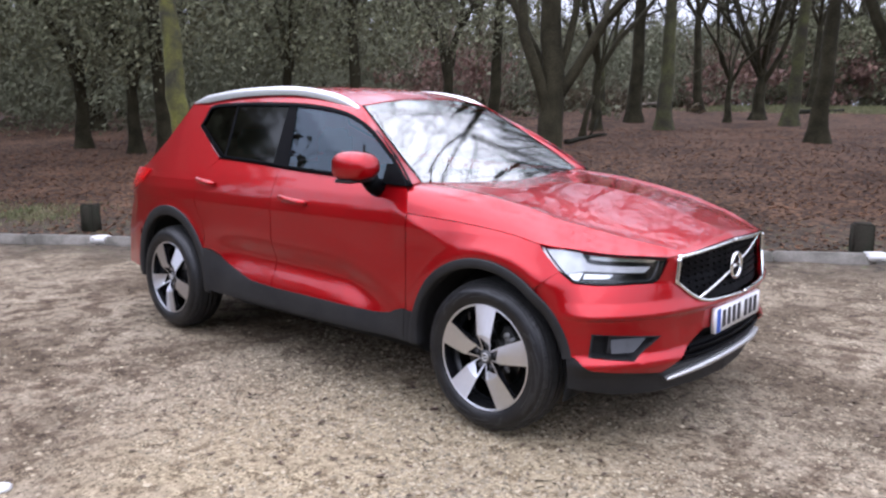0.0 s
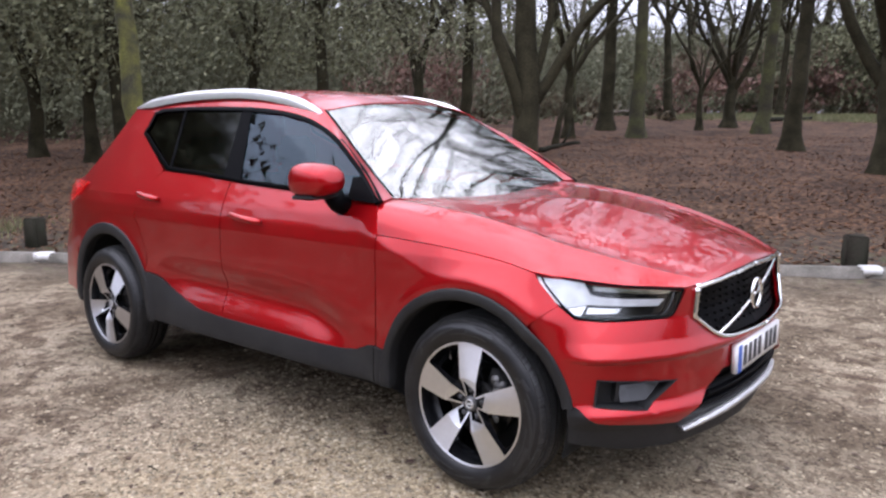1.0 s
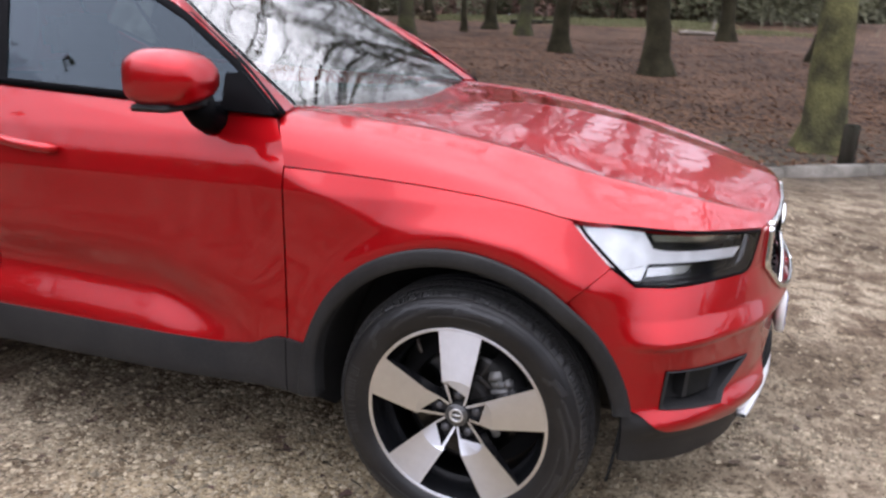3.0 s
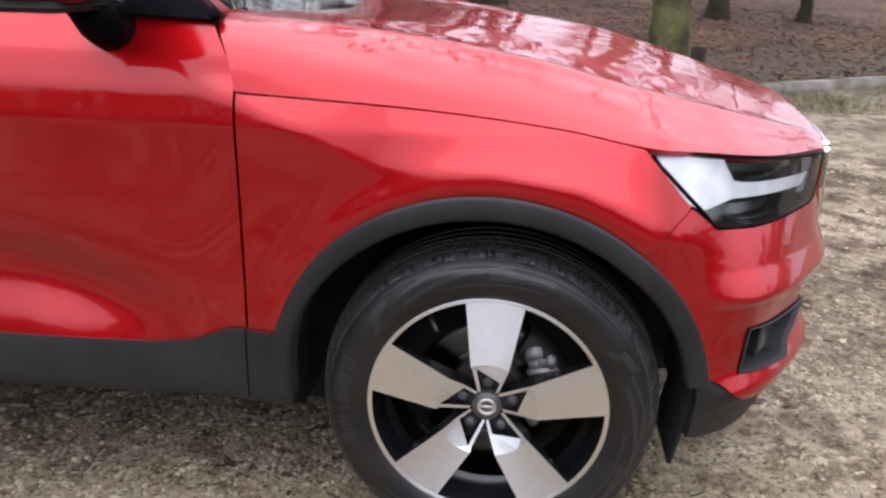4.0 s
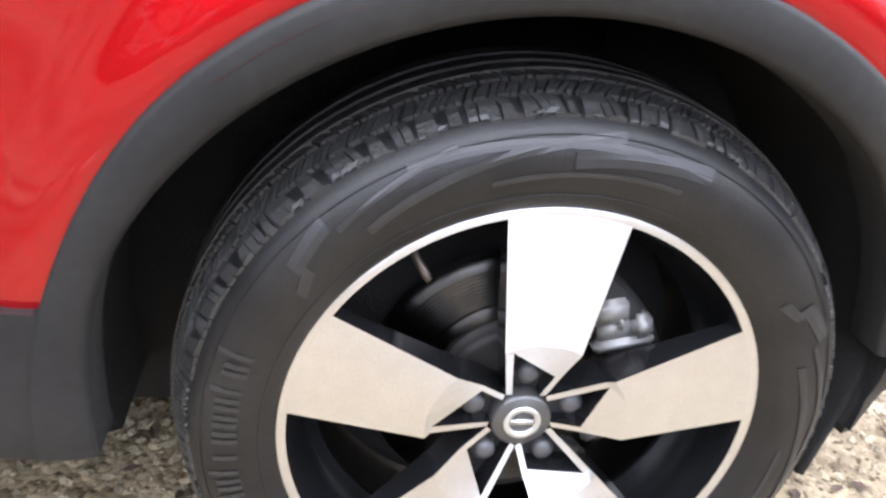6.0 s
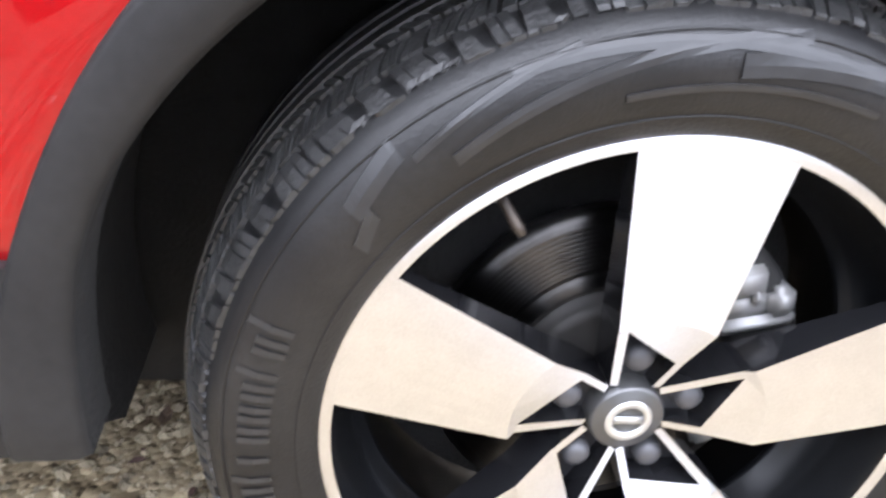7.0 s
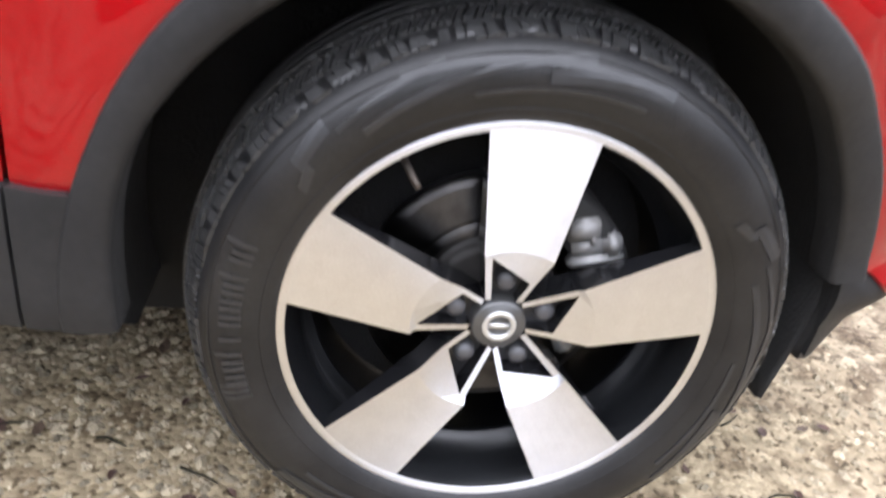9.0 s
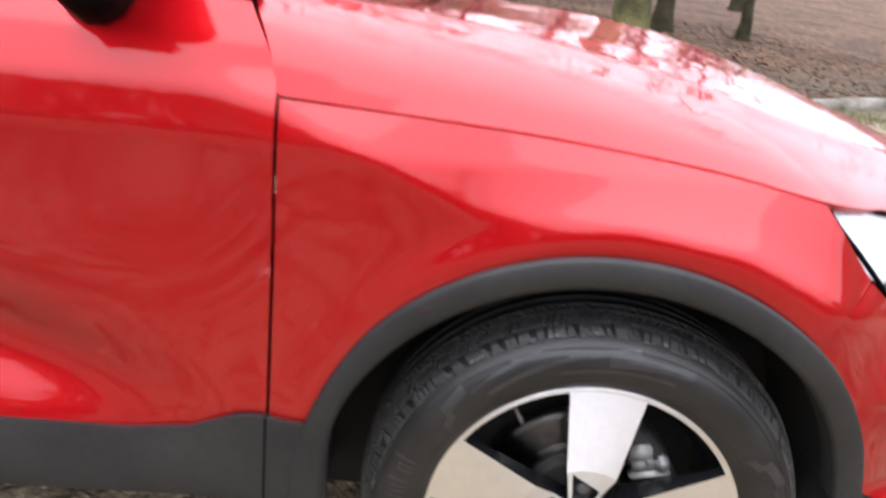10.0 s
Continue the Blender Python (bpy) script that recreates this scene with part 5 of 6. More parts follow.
pane("front_window", -1.505, -0.560, -1.655, -0.560, GLASS, -0.008, "front side window")
pane("rear_window", -2.165, -1.655, -2.262, -1.735, PRIVACY, -0.008, "dark tinted rear side window")
pane("quarter_window", -2.195, -2.185, -2.565, -2.282, PRIVACY, -0.008, "dark tinted quarter window", [(-2.60, 1.361)])
pane("window_pillar", -1.655, -1.505, -1.735, -1.655, TRIM, -0.004)
pane("quarter_bar", -2.186, -2.163, -2.283, -2.260, TRIM, -0.005)
loop = BELT[::-1] + [(-2.600, 1.361)] + DLO_TOP[::-1]
for side in (1, -1):
    bm = bmesh.new()
    cx, cz = -1.5, 1.29
    pts = []
    for a, b in zip(loop, loop[1:] + loop[:1]):
        pts += curve([a, b], max(2, int(math.hypot(b[0] - a[0], b[1] - a[1]) / 0.04)))[:-1]
    inner = []
    for i, p in enumerate(pts):
        t = pts[(i + 1) % len(pts)] - pts[i - 1]
        nrm = np.array((-t[1], t[0])) / (np.linalg.norm(t) + 1e-9)
        if nrm @ (np.array((cx, cz)) - p) < 0:
            nrm = -nrm
        inner.append(p + nrm * 0.020)
    ro = [bm.verts.new((lambda q: (q.x, q.y * side, q.z))(flank(p, 0.008))) for p in pts]
    ri = [bm.verts.new((lambda q: (q.x, q.y * side, q.z))(flank(p, 0.003))) for p in inner]
    rb = [bm.verts.new((lambda q: (q.x, q.y * side, q.z))(flank(p, -0.02))) for p in pts]
    n = len(pts)
    for i in range(n):
        j = (i + 1) % n
        bm.faces.new((ro[i], ro[j], ri[j], ri[i]))
        bm.faces.new((ro[i], ro[j], rb[j], rb[i]))
    bmesh.ops.recalc_face_normals(bm, faces=bm.faces)
    part("window_trim", bm, TRIM, car, "black window surround")
    # mirror sail and door mirror
    bm = bmesh.new()
    sail = [flank(p, 0.017) for p in ((-0.70, 1.088), (-0.535, 1.082), (-0.560, 1.112), (-0.66, 1.185), (-0.715, 1.180))]
    vs = [bm.verts.new((q.x, q.y * side, q.z)) for q in sail]
    vb = [bm.verts.new((q.x, (q.y + 0.03) * side, q.z)) for q in sail]
    bm.faces.new(vs)
    for i in range(5):
        bm.faces.new((vs[i], vs[(i + 1) % 5], vb[(i + 1) % 5], vb[i]))
    bmesh.ops.recalc_face_normals(bm, faces=bm.faces)
    part("mirror_sail", bm, TRIM, car, smooth=False)
    MX, MY, MZ = (-0.742, -0.960, 1.172) if side == 1 else (-0.86, -0.93, 1.115)
    bm = bmesh.new()   # rounded shell, blunt towards the front and flat behind
    rings = []
    for i in range(15):
        f = i / 14
        x = MX - 0.075 + 0.175 * f
        k = (1 - max(0, (f - 0.3) / 0.7) ** 3.2) ** 0.5 if f > 0.3 else 1 - 0.16 * (1 - f / 0.3) ** 2
        k = max(k, 0.04)
        ring = []
        for a in range(28):
            w = 2 * math.pi * a / 28
            ey, ez = math.copysign(abs(math.cos(w)) ** 0.70, math.cos(w)), math.copysign(abs(math.sin(w)) ** 0.66, math.sin(w))
            hz = 0.076 * (1 + 0.10 * ey)
            ring.append(bm.verts.new((x, (MY - 0.105 * ey * (0.30 + 0.70 * k)) * side, MZ + hz * ez * k * (1.0 if ez > 0 else 0.86))))
        rings.append(ring)
    for a, b in zip(rings, rings[1:]):
        for i in range(28):
            bm.faces.new((a[i], a[(i + 1) % 28], b[(i + 1) % 28], b[i]))
    bm.faces.new(rings[0][::-1])
    bm.faces.new(rings[-1])
    bmesh.ops.recalc_face_normals(bm, faces=bm.faces)
    mirror = part("door_mirror", bm, PAINT, car, "red door mirror shell on a black foot")
    bm = bmesh.new()
    block(bm, (MX - 0.070, (MY - 0.092), MZ - 0.074), (MX + 0.050, MY + 0.100, MZ - 0.056), 0.008)
    for v in bm.verts:
        v.co.y *= side
    bmesh.ops.recalc_face_normals(bm, faces=bm.faces)
    part("lower_cap", bm, CLAD, mirror, "black lower mirror cap")
    bm = bmesh.new()
    tube(bm, [(MX + 0.01, (MY + 0.075) * side, MZ - 0.062), (MX + 0.012, (MY + 0.095) * side, MZ - 0.095), (MX + 0.015, (MY + 0.15) * side, MZ - 0.118)], [0.046, 0.042, 0.050], 12)
    part("foot", bm, TRIM, mirror, "black mirror foot")
    bm = bmesh.new()
    block(bm, (MX - 0.0775, MY - 0.078, MZ - 0.048), (MX - 0.072, MY + 0.078, MZ + 0.050), 0.004)
    for v in bm.verts:
        v.co.y *= side
    bmesh.ops.recalc_face_normals(bm, faces=bm.faces)
    part("mirror_glass", bm, CHROME, mirror)
    # door handles with their dark hollows and lock
    for x0, x1, z0, z1 in ((-1.478, -1.235, 0.978, 0.956), (-2.362, -2.150, 1.034, 1.012)):
        bm = bmesh.new()
        pts = []
        for f in np.linspace(0, 1, 11):
            q = flank((x0 + (x1 - x0) * f, z0 + (z1 - z0) * f), 0.010 + 0.026 * math.sin(math.pi * f) ** 0.45)
            pts.append((q.x, q.y * side, q.z))
        tube(bm, pts, [0.010] + [0.0155] * 9 + [0.010], 8)
        handle = part("door_handle", bm, PAINT, car, "red pull handle")
        bm = bmesh.new()
        c = flank(((x0 + x1) / 2 - 0.02, (z0 + z1) / 2), 0.0)
        rows = []
        for r in (1.0, 0.7, 0.3):
            ring = []
            for a in range(20):
                w = 2 * math.pi * a / 20
                q = flank((c.x + 0.075 * r * math.cos(w), c.z + 0.030 * r * math.sin(w)), 0.0016)
                ring.append(bm.verts.new((q.x, q.y * side, q.z)))
            rows.append(ring)
        for a, b in zip(rows, rows[1:]):
            for i in range(20):
                bm.faces.new((a[i], a[(i + 1) % 20], b[(i + 1) % 20], b[i]))
        bm.faces.new(rows[-1])
        part("handle_hollow", bm, PAINT, handle)
    # roof rail
    bm = bmesh.new()
    rail = [(x, -y * -side, z) for x, y, z in ((-1.13, -0.572, 1.462), (-1.26, -0.570, 1.510), (-1.42, -0.566, 1.546), (-1.62, -0.563, 1.572), (-1.85, -0.562, 1.584), (-2.2, -0.562, 1.581), (-2.45, -0.562, 1.566), (-2.66, -0.563, 1.546), (-2.80, -0.565, 1.518))]
    pts = [Vector(p) for p in curve(rail, 40)]
    rows = []
    for i, p in enumerate(pts):   # a broad flat-topped bar whose foot stands on the roof all along
        k = min(1.0, 0.25 + min(i, 40 - i) / 5)
        rows.append([bm.verts.new((p.x, p.y + o * side, p.z + h * k)) for o, h in ((-0.021, -0.034), (-0.023, -0.004), (-0.017, 0.011), (-0.006, 0.017), (0.007, 0.016), (0.016, 0.010), (0.019, -0.004), (0.018, -0.034))])
    for a, b in zip(rows, rows[1:]):
        for i in range(7):
            bm.faces.new((a[i], a[i + 1], b[i + 1], b[i]))
    bm.faces.new(rows[0])
    bm.faces.new(rows[-1])
    bmesh.ops.recalc_face_normals(bm, faces=bm.faces)
    part("roof_rail", bm, RAIL, car, "satin silver roof rail")
    # sill cladding
    zt = [(-2.268, 0.602), (-2.155, 0.588), (-2.02, 0.537), (-1.9, 0.502), (-1.75, 0.466), (-1.55, 0.454), (-0.70, 0.448), (-0.60, 0.460), (-0.53, 0.491), (-0.488, 0.494)]
    g = [[flank(p, 0.010) for p in r] for r in coons([(-2.24, 0.336), (-1.4, 0.334), (-0.4875, 0.338)], zt, [(-2.24, 0.336), (-2.225, 0.45), (-2.268, 0.602)], [(-0.4875, 0.338), (-0.4875, 0.494)], 60, 12, False)]
    panel("sill", [[[(q.x, q.y * side, q.z) for q in r] for r in g]], CLAD, car, "grained black sill cladding", 0.03)
    g = [[flank(p, 0.010) for p in r] for r in coons([(-0.4835, 0.338), (-0.412, 0.340)], [(-0.4835, 0.494), (-0.425, 0.492)], [(-0.4835, 0.338), (-0.4835, 0.494)], [(-0.412, 0.340), (-0.44, 0.40), (-0.425, 0.492)], 8, 12, False)]
    panel("sill_end", [[[(q.x, q.y * side, q.z) for q in r] for r in g]], CLAD, car, "grained black cladding behind the front wheel", 0.03)
    # wheel arches
    for cx0, (cx, ri, ro) in ARCH.items():
        a0, a1 = (10, 182.0) if cx0 == 0 else (-4, 186)
        bm = bmesh.new()
        rows = []
        for i in range(61):
            a = radians(a0 + (a1 - a0) * i / 60)
            row = []
            rout = ro - (0.010 * smooth(130, 160, math.degrees(a)) if cx0 == 0 else 0)
            rin = ri - (0.020 * smooth(150, 182, math.degrees(a)) if cx0 == 0 else 0)
            for r, o in ((rout + 0.001, 0.001), (rout, 0.009), (rout - 0.005, 0.0115), ((rin + rout) / 2, 0.0125), (rin + 0.007, 0.0115), (rin, 0.006), (rin + 0.001, -0.045), (rin + 0.02, -0.06)):
                x, z = cx + r * math.cos(a), HUB + r * math.sin(a)
                q = flank((cx + ro * math.cos(a), max(0.30, HUB + ro * math.sin(a))), o) if o > -0.01 else flank((cx + ro * math.cos(a), max(0.30, HUB + ro * math.sin(a))), o)
                row.append(bm.verts.new((x, q.y * side, z)))
            rows.append(row)
        for a, b in zip(rows, rows[1:]):
            for i in range(7):
                bm.faces.new((a[i], a[i + 1], b[i + 1], b[i])).material_index = int(i > 4)
        bmesh.ops.recalc_face_normals(bm, faces=bm.faces)
        part("wheel_arch", bm, [CLAD, LINER], car, "grained black wheel-arch moulding")
        bm = bmesh.new()
        for i in range(41):
            a = radians(-6 + (201 if cx0 == 0 else 196) * i / 40)
            x, z = cx + (ri + 0.015) * math.cos(a), HUB + (ri + 0.015) * math.sin(a)
            tuck = 0.10 * smooth(186, 194, math.degrees(a))
            vs = [bm.verts.new((x, y * side, z)) for y in (-0.862 + tuck, -0.75 + tuck * 0.6, -0.52)]
            if i:
                for k in range(2):
                    bm.faces.new((prev[k], prev[k + 1], vs[k + 1], vs[k]))
            prev = vs
        ring = [bm.verts.new((cx + (ri + 0.016) * math.cos(radians(w)), -0.52 * side, HUB + (ri + 0.016) * math.sin(radians(w)))) for w in range(-6, 187, 8)]
        bm.faces.new(ring)
        part("wheel_liner", bm, LINER, car, "black felt wheel-housing liner")
    bm = bmesh.new()   # flap hanging before the front wheel, the end of its housing
    rows = []
    for x, z in curve([(0.410, 0.50), (0.406, 0.44), (0.394, 0.33), (0.376, 0.226)], 8):
        rows.append([bm.verts.new((x + o, y * side, z)) for o, y in ((0, -0.66), (0, -0.842), (0.008, -0.846), (0.008, -0.66))])
    for a, b in zip(rows, rows[1:]):
        for i in range(4):
            bm.faces.new((a[i], a[(i + 1) % 4], b[(i + 1) % 4], b[i]))
    bm.faces.new(rows[0])
    bm.faces.new(rows[-1])
    bmesh.ops.recalc_face_normals(bm, faces=bm.faces)
    part("air_deflector", bm, LINER, car)
    bm = bmesh.new()   # dark panel added so the gap behind the wheel stays black
    block(bm, (-0.47, -0.622 if side > 0 else 0.607, 0.17), (-0.12, -0.607 if side > 0 else 0.622, 0.735), 0.005)
    part("dark_gap_panel", bm, LINER, car)

# dark inner shell, floor and cabin
bm = bmesh.new()
for side in (1, -1):
    xs, zs = np.linspace(-3.3, 0.45, 90), np.linspace(0.345, 1.05, 22)
    vs = {}
    for i, x in enumerate(xs):
        for j, z in enumerate(zs):
            q = flank((x, z), -0.045)
            vs[i, j] = bm.verts.new((q.x, q.y * side, q.z))
    for i in range(89):
        for j in range(21):
            mx, mz = (xs[i] + xs[i + 1]) / 2, (zs[j] + zs[j + 1]) / 2
            if (mx > -0.60 and mz > 0.78) or any(math.hypot(mx - c, mz - HUB) < r for c, r in ((0, 0.462), (-2.7, 0.50))):
                continue
            bm.faces.new((vs[i, j], vs[i + 1, j], vs[i + 1, j + 1], vs[i, j + 1]))
part("inner_shell", bm, DARK, car)
for nm, lo, hi in (("underbody", (-2.2, -0.70, 0.225), (-0.50, 0.70, 0.330)), ("subframe", (-3.2, -0.50, 0.24), (0.35, 0.50, 0.27)), ("radiator_block", (0.15, -0.55, 0.28), (0.60, 0.55, 0.76)), ("engine_block", (-0.48, -0.50, 0.30), (0.14, 0.50, 0.88))):
    bm = bmesh.new()
    block(bm, lo, hi, 0.012)
    part(nm, bm, DARK, car)
bm = bmesh.new()
dash = [(-0.56, 1.045), (-0.75, 1.060), (-0.92, 1.040), (-0.98, 0.98), (-0.97, 0.80)]
rows = [[bm.verts.new((x, y, z - 0.04 * abs(y) ** 2)) for y in np.linspace(-0.72, 0.72, 14)] for x, z in dash]
for a, b in zip(rows, rows[1:]):
    for i in range(13):
        bm.faces.new((a[i], a[i + 1], b[i + 1], b[i]))
part("dashboard", bm, CABIN, car)
for y in (-0.36, 0.36):
    for x, n in ((-1.40, "front_seat"), (-2.25, "rear_seat")):
        bm = bmesh.new()
        block(bm, (x - 0.08, y - 0.25, 0.55), (x + 0.08, y + 0.25, 1.16), 0.06, m=Matrix.Translation((x, 0, 0.55)) @ Matrix.Rotation(radians(-14), 4, "Y") @ Matrix.Translation((-x, 0, -0.55)))
        block(bm, (x - 0.02, y - 0.26, 0.42), (x + 0.5, y + 0.26, 0.58), 0.05)
        block(bm, (x - 0.24, y - 0.13, 1.17), (x - 0.14, y + 0.13, 1.34), 0.04)
        part(n, bm, CABIN, car)
bm = bmesh.new()
wheel_c = Matrix.Translation((-1.02, -0.36, 0.97)) @ Matrix.Rotation(radians(-64), 4, "Y")
tube(bm, [wheel_c @ Vector((0.175 * math.cos(a), 0.175 * math.sin(a), 0)) for a in np.linspace(0, 2 * math.pi, 29)], [0.015] * 29, 8, cap=False)
block(bm, (-0.06, -0.16, -0.015), (0.06, 0.16, 0.015), 0.008, m=wheel_c)
part("steering_wheel", bm, CABIN, car)
bm = bmesh.new()
block(bm, (-1.16, -0.12, 1.35), (-1.13, 0.12, 1.42), 0.012)
part("rear_view_mirror", bm, GLOSS, car)
rows = [[(x, y, z - 0.03) for y in (-0.53, 0, 0.53)] for x, z in ((-1.15, 1.475), (-1.8, 1.565), (-2.7, 1.52))]
panel("headlining", [rows], CABIN, car, thick=0)


# ---- wheels ----
def sidewall(r, a, out=0.0):
    """A point on the outer side of the tyre (wheel coordinates, outwards is -y)."""
    y = lerp(r, [(0.240, -0.102), (0.252, -0.110), (0.268, -0.1160), (0.286, -0.1185), (0.303, -0.1165), (0.316, -0.1105), (0.327, -0.1005), (0.335, -0.0885), (0.341, -0.073)])
    return Vector((r * math.cos(a), y - out, r * math.sin(a)))


def squash(bm):
    """Bring the outer parts of the tyre to its true height over the rim."""
    for v in bm.verts:
        r = math.hypot(v.co.x, v.co.z)
        if r > 0.2425:
            f = (0.2425 + (r - 0.2425) * 0.91) / r
            v.co.x, v.co.z = v.co.x * f, v.co.z * f


def build_wheel(name, m, turn, marked, alloy, disc):
    bm = bmesh.new()
    lathe(bm, [(0.2365, -0.094), (0.2425, -0.099), (0.2425, -0.1025), (0.2395, -0.1035), (0.2325, -0.1005)], 128, 0)
    lathe(bm, [(0.2325, -0.1005), (0.2300, -0.094), (0.222, -0.065), (0.2155, -0.030), (0.2085, -0.028), (0.2075, -0.020), (0.2115, -0.017), (0.210, 0.10), (0.236, 0.105)], 128, 1)
    bmesh.ops.transform(bm, matrix=m, verts=bm.verts)
    bmesh.ops.recalc_face_normals(bm, faces=bm.faces)
    rim = part(name, bm, [alloy, BARREL], car, "black alloy wheel with machined spokes")
    bm = bmesh.new()
    prof = [(0.236, 0.09), (0.243, 0.108), (0.285, 0.118), (0.325, 0.107), (0.337, 0.082), (0.340, 0.06), (0.340, -0.060)]
    prof += [(r, sidewall(r, 0).y) for r in (0.339, 0.335, 0.330, 0.324, 0.316, 0.308, 0.300, 0.290, 0.280, 0.268, 0.260, 0.252, 0.246, 0.241)] + [(0.237, -0.094), (0.236, 0.0)]
    lathe(bm, prof, 128, closed=True)
    for r0 in (0.2585, 0.3155):   # fine ribs round the side
        lathe(bm, [(r0 - 0.0015, sidewall(r0, 0).y + 0.001), (r0, sidewall(r0, 0).y - 0.0014), (r0 + 0.0015, sidewall(r0, 0).y + 0.001)], 128)
    squash(bm)
    bmesh.ops.transform(bm, matrix=m, verts=bm.verts)
    bmesh.ops.recalc_face_normals(bm, faces=bm.faces)
    tyre = part("tyre", bm, RUBBER, rim, "worn black rubber tyre")
    bm = bmesh.new()   # tread: rows of small sharp-edged lugs, cut by sipes
    rr = random.Random(31)
    n = 104

    def lug(ring, a0, a1, skew):
        top = [[bm.verts.new((r * math.cos(a + skew * k), y, r * math.sin(a + skew * k))) for k, (r, y) in enumerate(ring)] for a in (a0, a1)]
        bot = [[bm.verts.new(((r - 0.010) * math.cos(a + skew * k), y, (r - 0.010) * math.sin(a + skew * k))) for k, (r, y) in enumerate(ring)] for a in (a0, a1)]
        last = len(ring) - 1
        for k in range(last):
            bm.faces.new((top[0][k], top[0][k + 1], top[1][k + 1], top[1][k]))
            bm.faces.new((top[0][k], top[0][k + 1], bot[0][k + 1], bot[0][k]))
            bm.faces.new((top[1][k], top[1][k + 1], bot[1][k + 1], bot[1][k]))
        bm.faces.new((top[0][last], top[1][last], bot[1][last], bot[0][last]))
        bm.faces.new((top[0][0], top[1][0], bot[1][0], bot[0][0]))
    for side in (-1, 1):
        for i in range(n):
            step = 2 * math.pi / n
            a0, wd = step * (i + rr.uniform(-0.06, 0.06)), step * (0.90 if i % 3 else 0.80)
            deep = rr.choice((0.0, 0.0, 0.0035))
            cut = rr.uniform(0.40, 0.60)
            for f0, f1 in ((0.0, cut - 0.05), (cut + 0.05, 1.0)):   # the shoulder, split by a sipe
                lug([(0.3285 + deep + rr.uniform(0, 0.003), (0.0998 - deep) * side), (0.3305, 0.0985 * side), (0.3385, 0.0885 * side), (0.3425, 0.0795 * side)], a0 + wd * f0, a0 + wd * f1, step * rr.uniform(-0.05, 0.25))
            for q in range(3 if marked else 2):
                b0 = a0 + step * (0.12 + (0.34 if marked else 0.5) * q + rr.uniform(-0.05, 0.05))
                lug([(0.3435, 0.0755 * side), (0.3475, 0.066 * side), (0.3495, 0.058 * side)], b0, b0 + step * (0.25 if marked else 0.36), -step * rr.uniform(0.15, 0.4))
                lug([(0.3515, 0.0545 * side), (0.3530, 0.047 * side), (0.3540, 0.040 * side)], b0 + step * 0.15, b0 + step * (0.40 if marked else 0.5), step * rr.uniform(0.15, 0.4))
    for y in (-0.030, 0.0, 0.030):
        lathe(bm, [(0.342, y - 0.0115), (0.3555, y - 0.0105), (0.3555, y + 0.0105), (0.342, y + 0.0115)], 96)
    squash(bm)
    bmesh.ops.transform(bm, matrix=m, verts=bm.verts)
    bmesh.ops.recalc_face_normals(bm, faces=bm.faces)
    part("tread", bm, TREAD, rim, "deep block tread", smooth=False)
    # raised marks: a row of plain bars for the maker's name, and a crossing ornament
    def patch(nm, corners, steps, label):
        (r0, a0), (r1, a1), (r2, a2), (r3, a3) = corners
        bm = bmesh.new()
        grid = []
        for v, o in ((0.0, -0.0005), (0.0, 0.0012), (0.5, 0.0014), (1.0, 0.0012), (1.0, -0.0005)):
            grid.append([bm.verts.new(sidewall((1 - v) * ((1 - u) * r0 + u * r1) + v * ((1 - u) * r3 + u * r2), radians((1 - v) * ((1 - u) * a0 + u * a1) + v * ((1 - u) * a3 + u * a2)), o)) for u in np.linspace(0, 1, steps + 1)])
        for a, b in zip(grid, grid[1:]):
            for i in range(steps):
                bm.faces.new((a[i], a[i + 1], b[i + 1], b[i]))
        squash(bm)
        bmesh.ops.transform(bm, matrix=m, verts=bm.verts)
        part(nm, bm, RUBBER_LIGHT, rim, label, smooth=False)
    if marked:
        for i, (wd, top, strokes) in enumerate(((3.9, 0.313, 3), (2.7, 0.303, 2), (2.7, 0.303, 2), (1.5, 0.310, 1), (0.9, 0.303, 1), (2.7, 0.303, 2), (2.6, 0.303, 2), (2.7, 0.303, 2), (1.5, 0.310, 1), (2.6, 0.303, 2), (0.9, 0.313, 1))):
            a = 198 - i * 3.75
            for q in range(strokes):
                a0 = a - wd * q / max(1, strokes - 0.45)
                patch("name_bar", [(0.279, a0), (0.279, a0 - 1.0), (top, a0 - 1.0), (top, a0)], 2, "")
        for base in (97, 250, -12):
            for a0, a1, r0, r1, w in ((30, -14, 0.276, 0.312, 0.009), (20, -30, 0.309, 0.300, 0.008), (44, 35, 0.288, 0.301, 0.016), (-6, -30, 0.286, 0.300, 0.016), (34, 12, 0.294, 0.313, 0.006), (8, -26, 0.275, 0.281, 0.005), (47, 42, 0.268, 0.280, 0.012)):
                patch("raised_stripe", [(r0, base + a0), (r1, base + a1), (r1 + w, base + a1), (r0 + w, base + a0)], 12, "")
    for k in range(5):
        th = radians(turn - 72 * k)
        bm = bmesh.new()

        def V(p, q, y):
            return Vector((p * math.cos(th) - q * math.sin(th), y, p * math.sin(th) + q * math.cos(th)))
        arc_pts = [(0.2335 * math.cos(radians(w)), 0.2335 * math.sin(radians(w))) for w in np.linspace(-14, 14, 9)]
        A = [bm.verts.new(V(p, q, -0.1008)) for p, q in arc_pts]
        B = [bm.verts.new(V(0.104 - 0.010 * abs(u) ** 2, 0.0375 * u, -0.1085 + 0.0008 * abs(u))) for u in np.linspace(-1, 1, 9)]
        D1, D = bm.verts.new(V(0.060, -0.0295, -0.093)), bm.verts.new(V(0.058, -0.0225, -0.092))
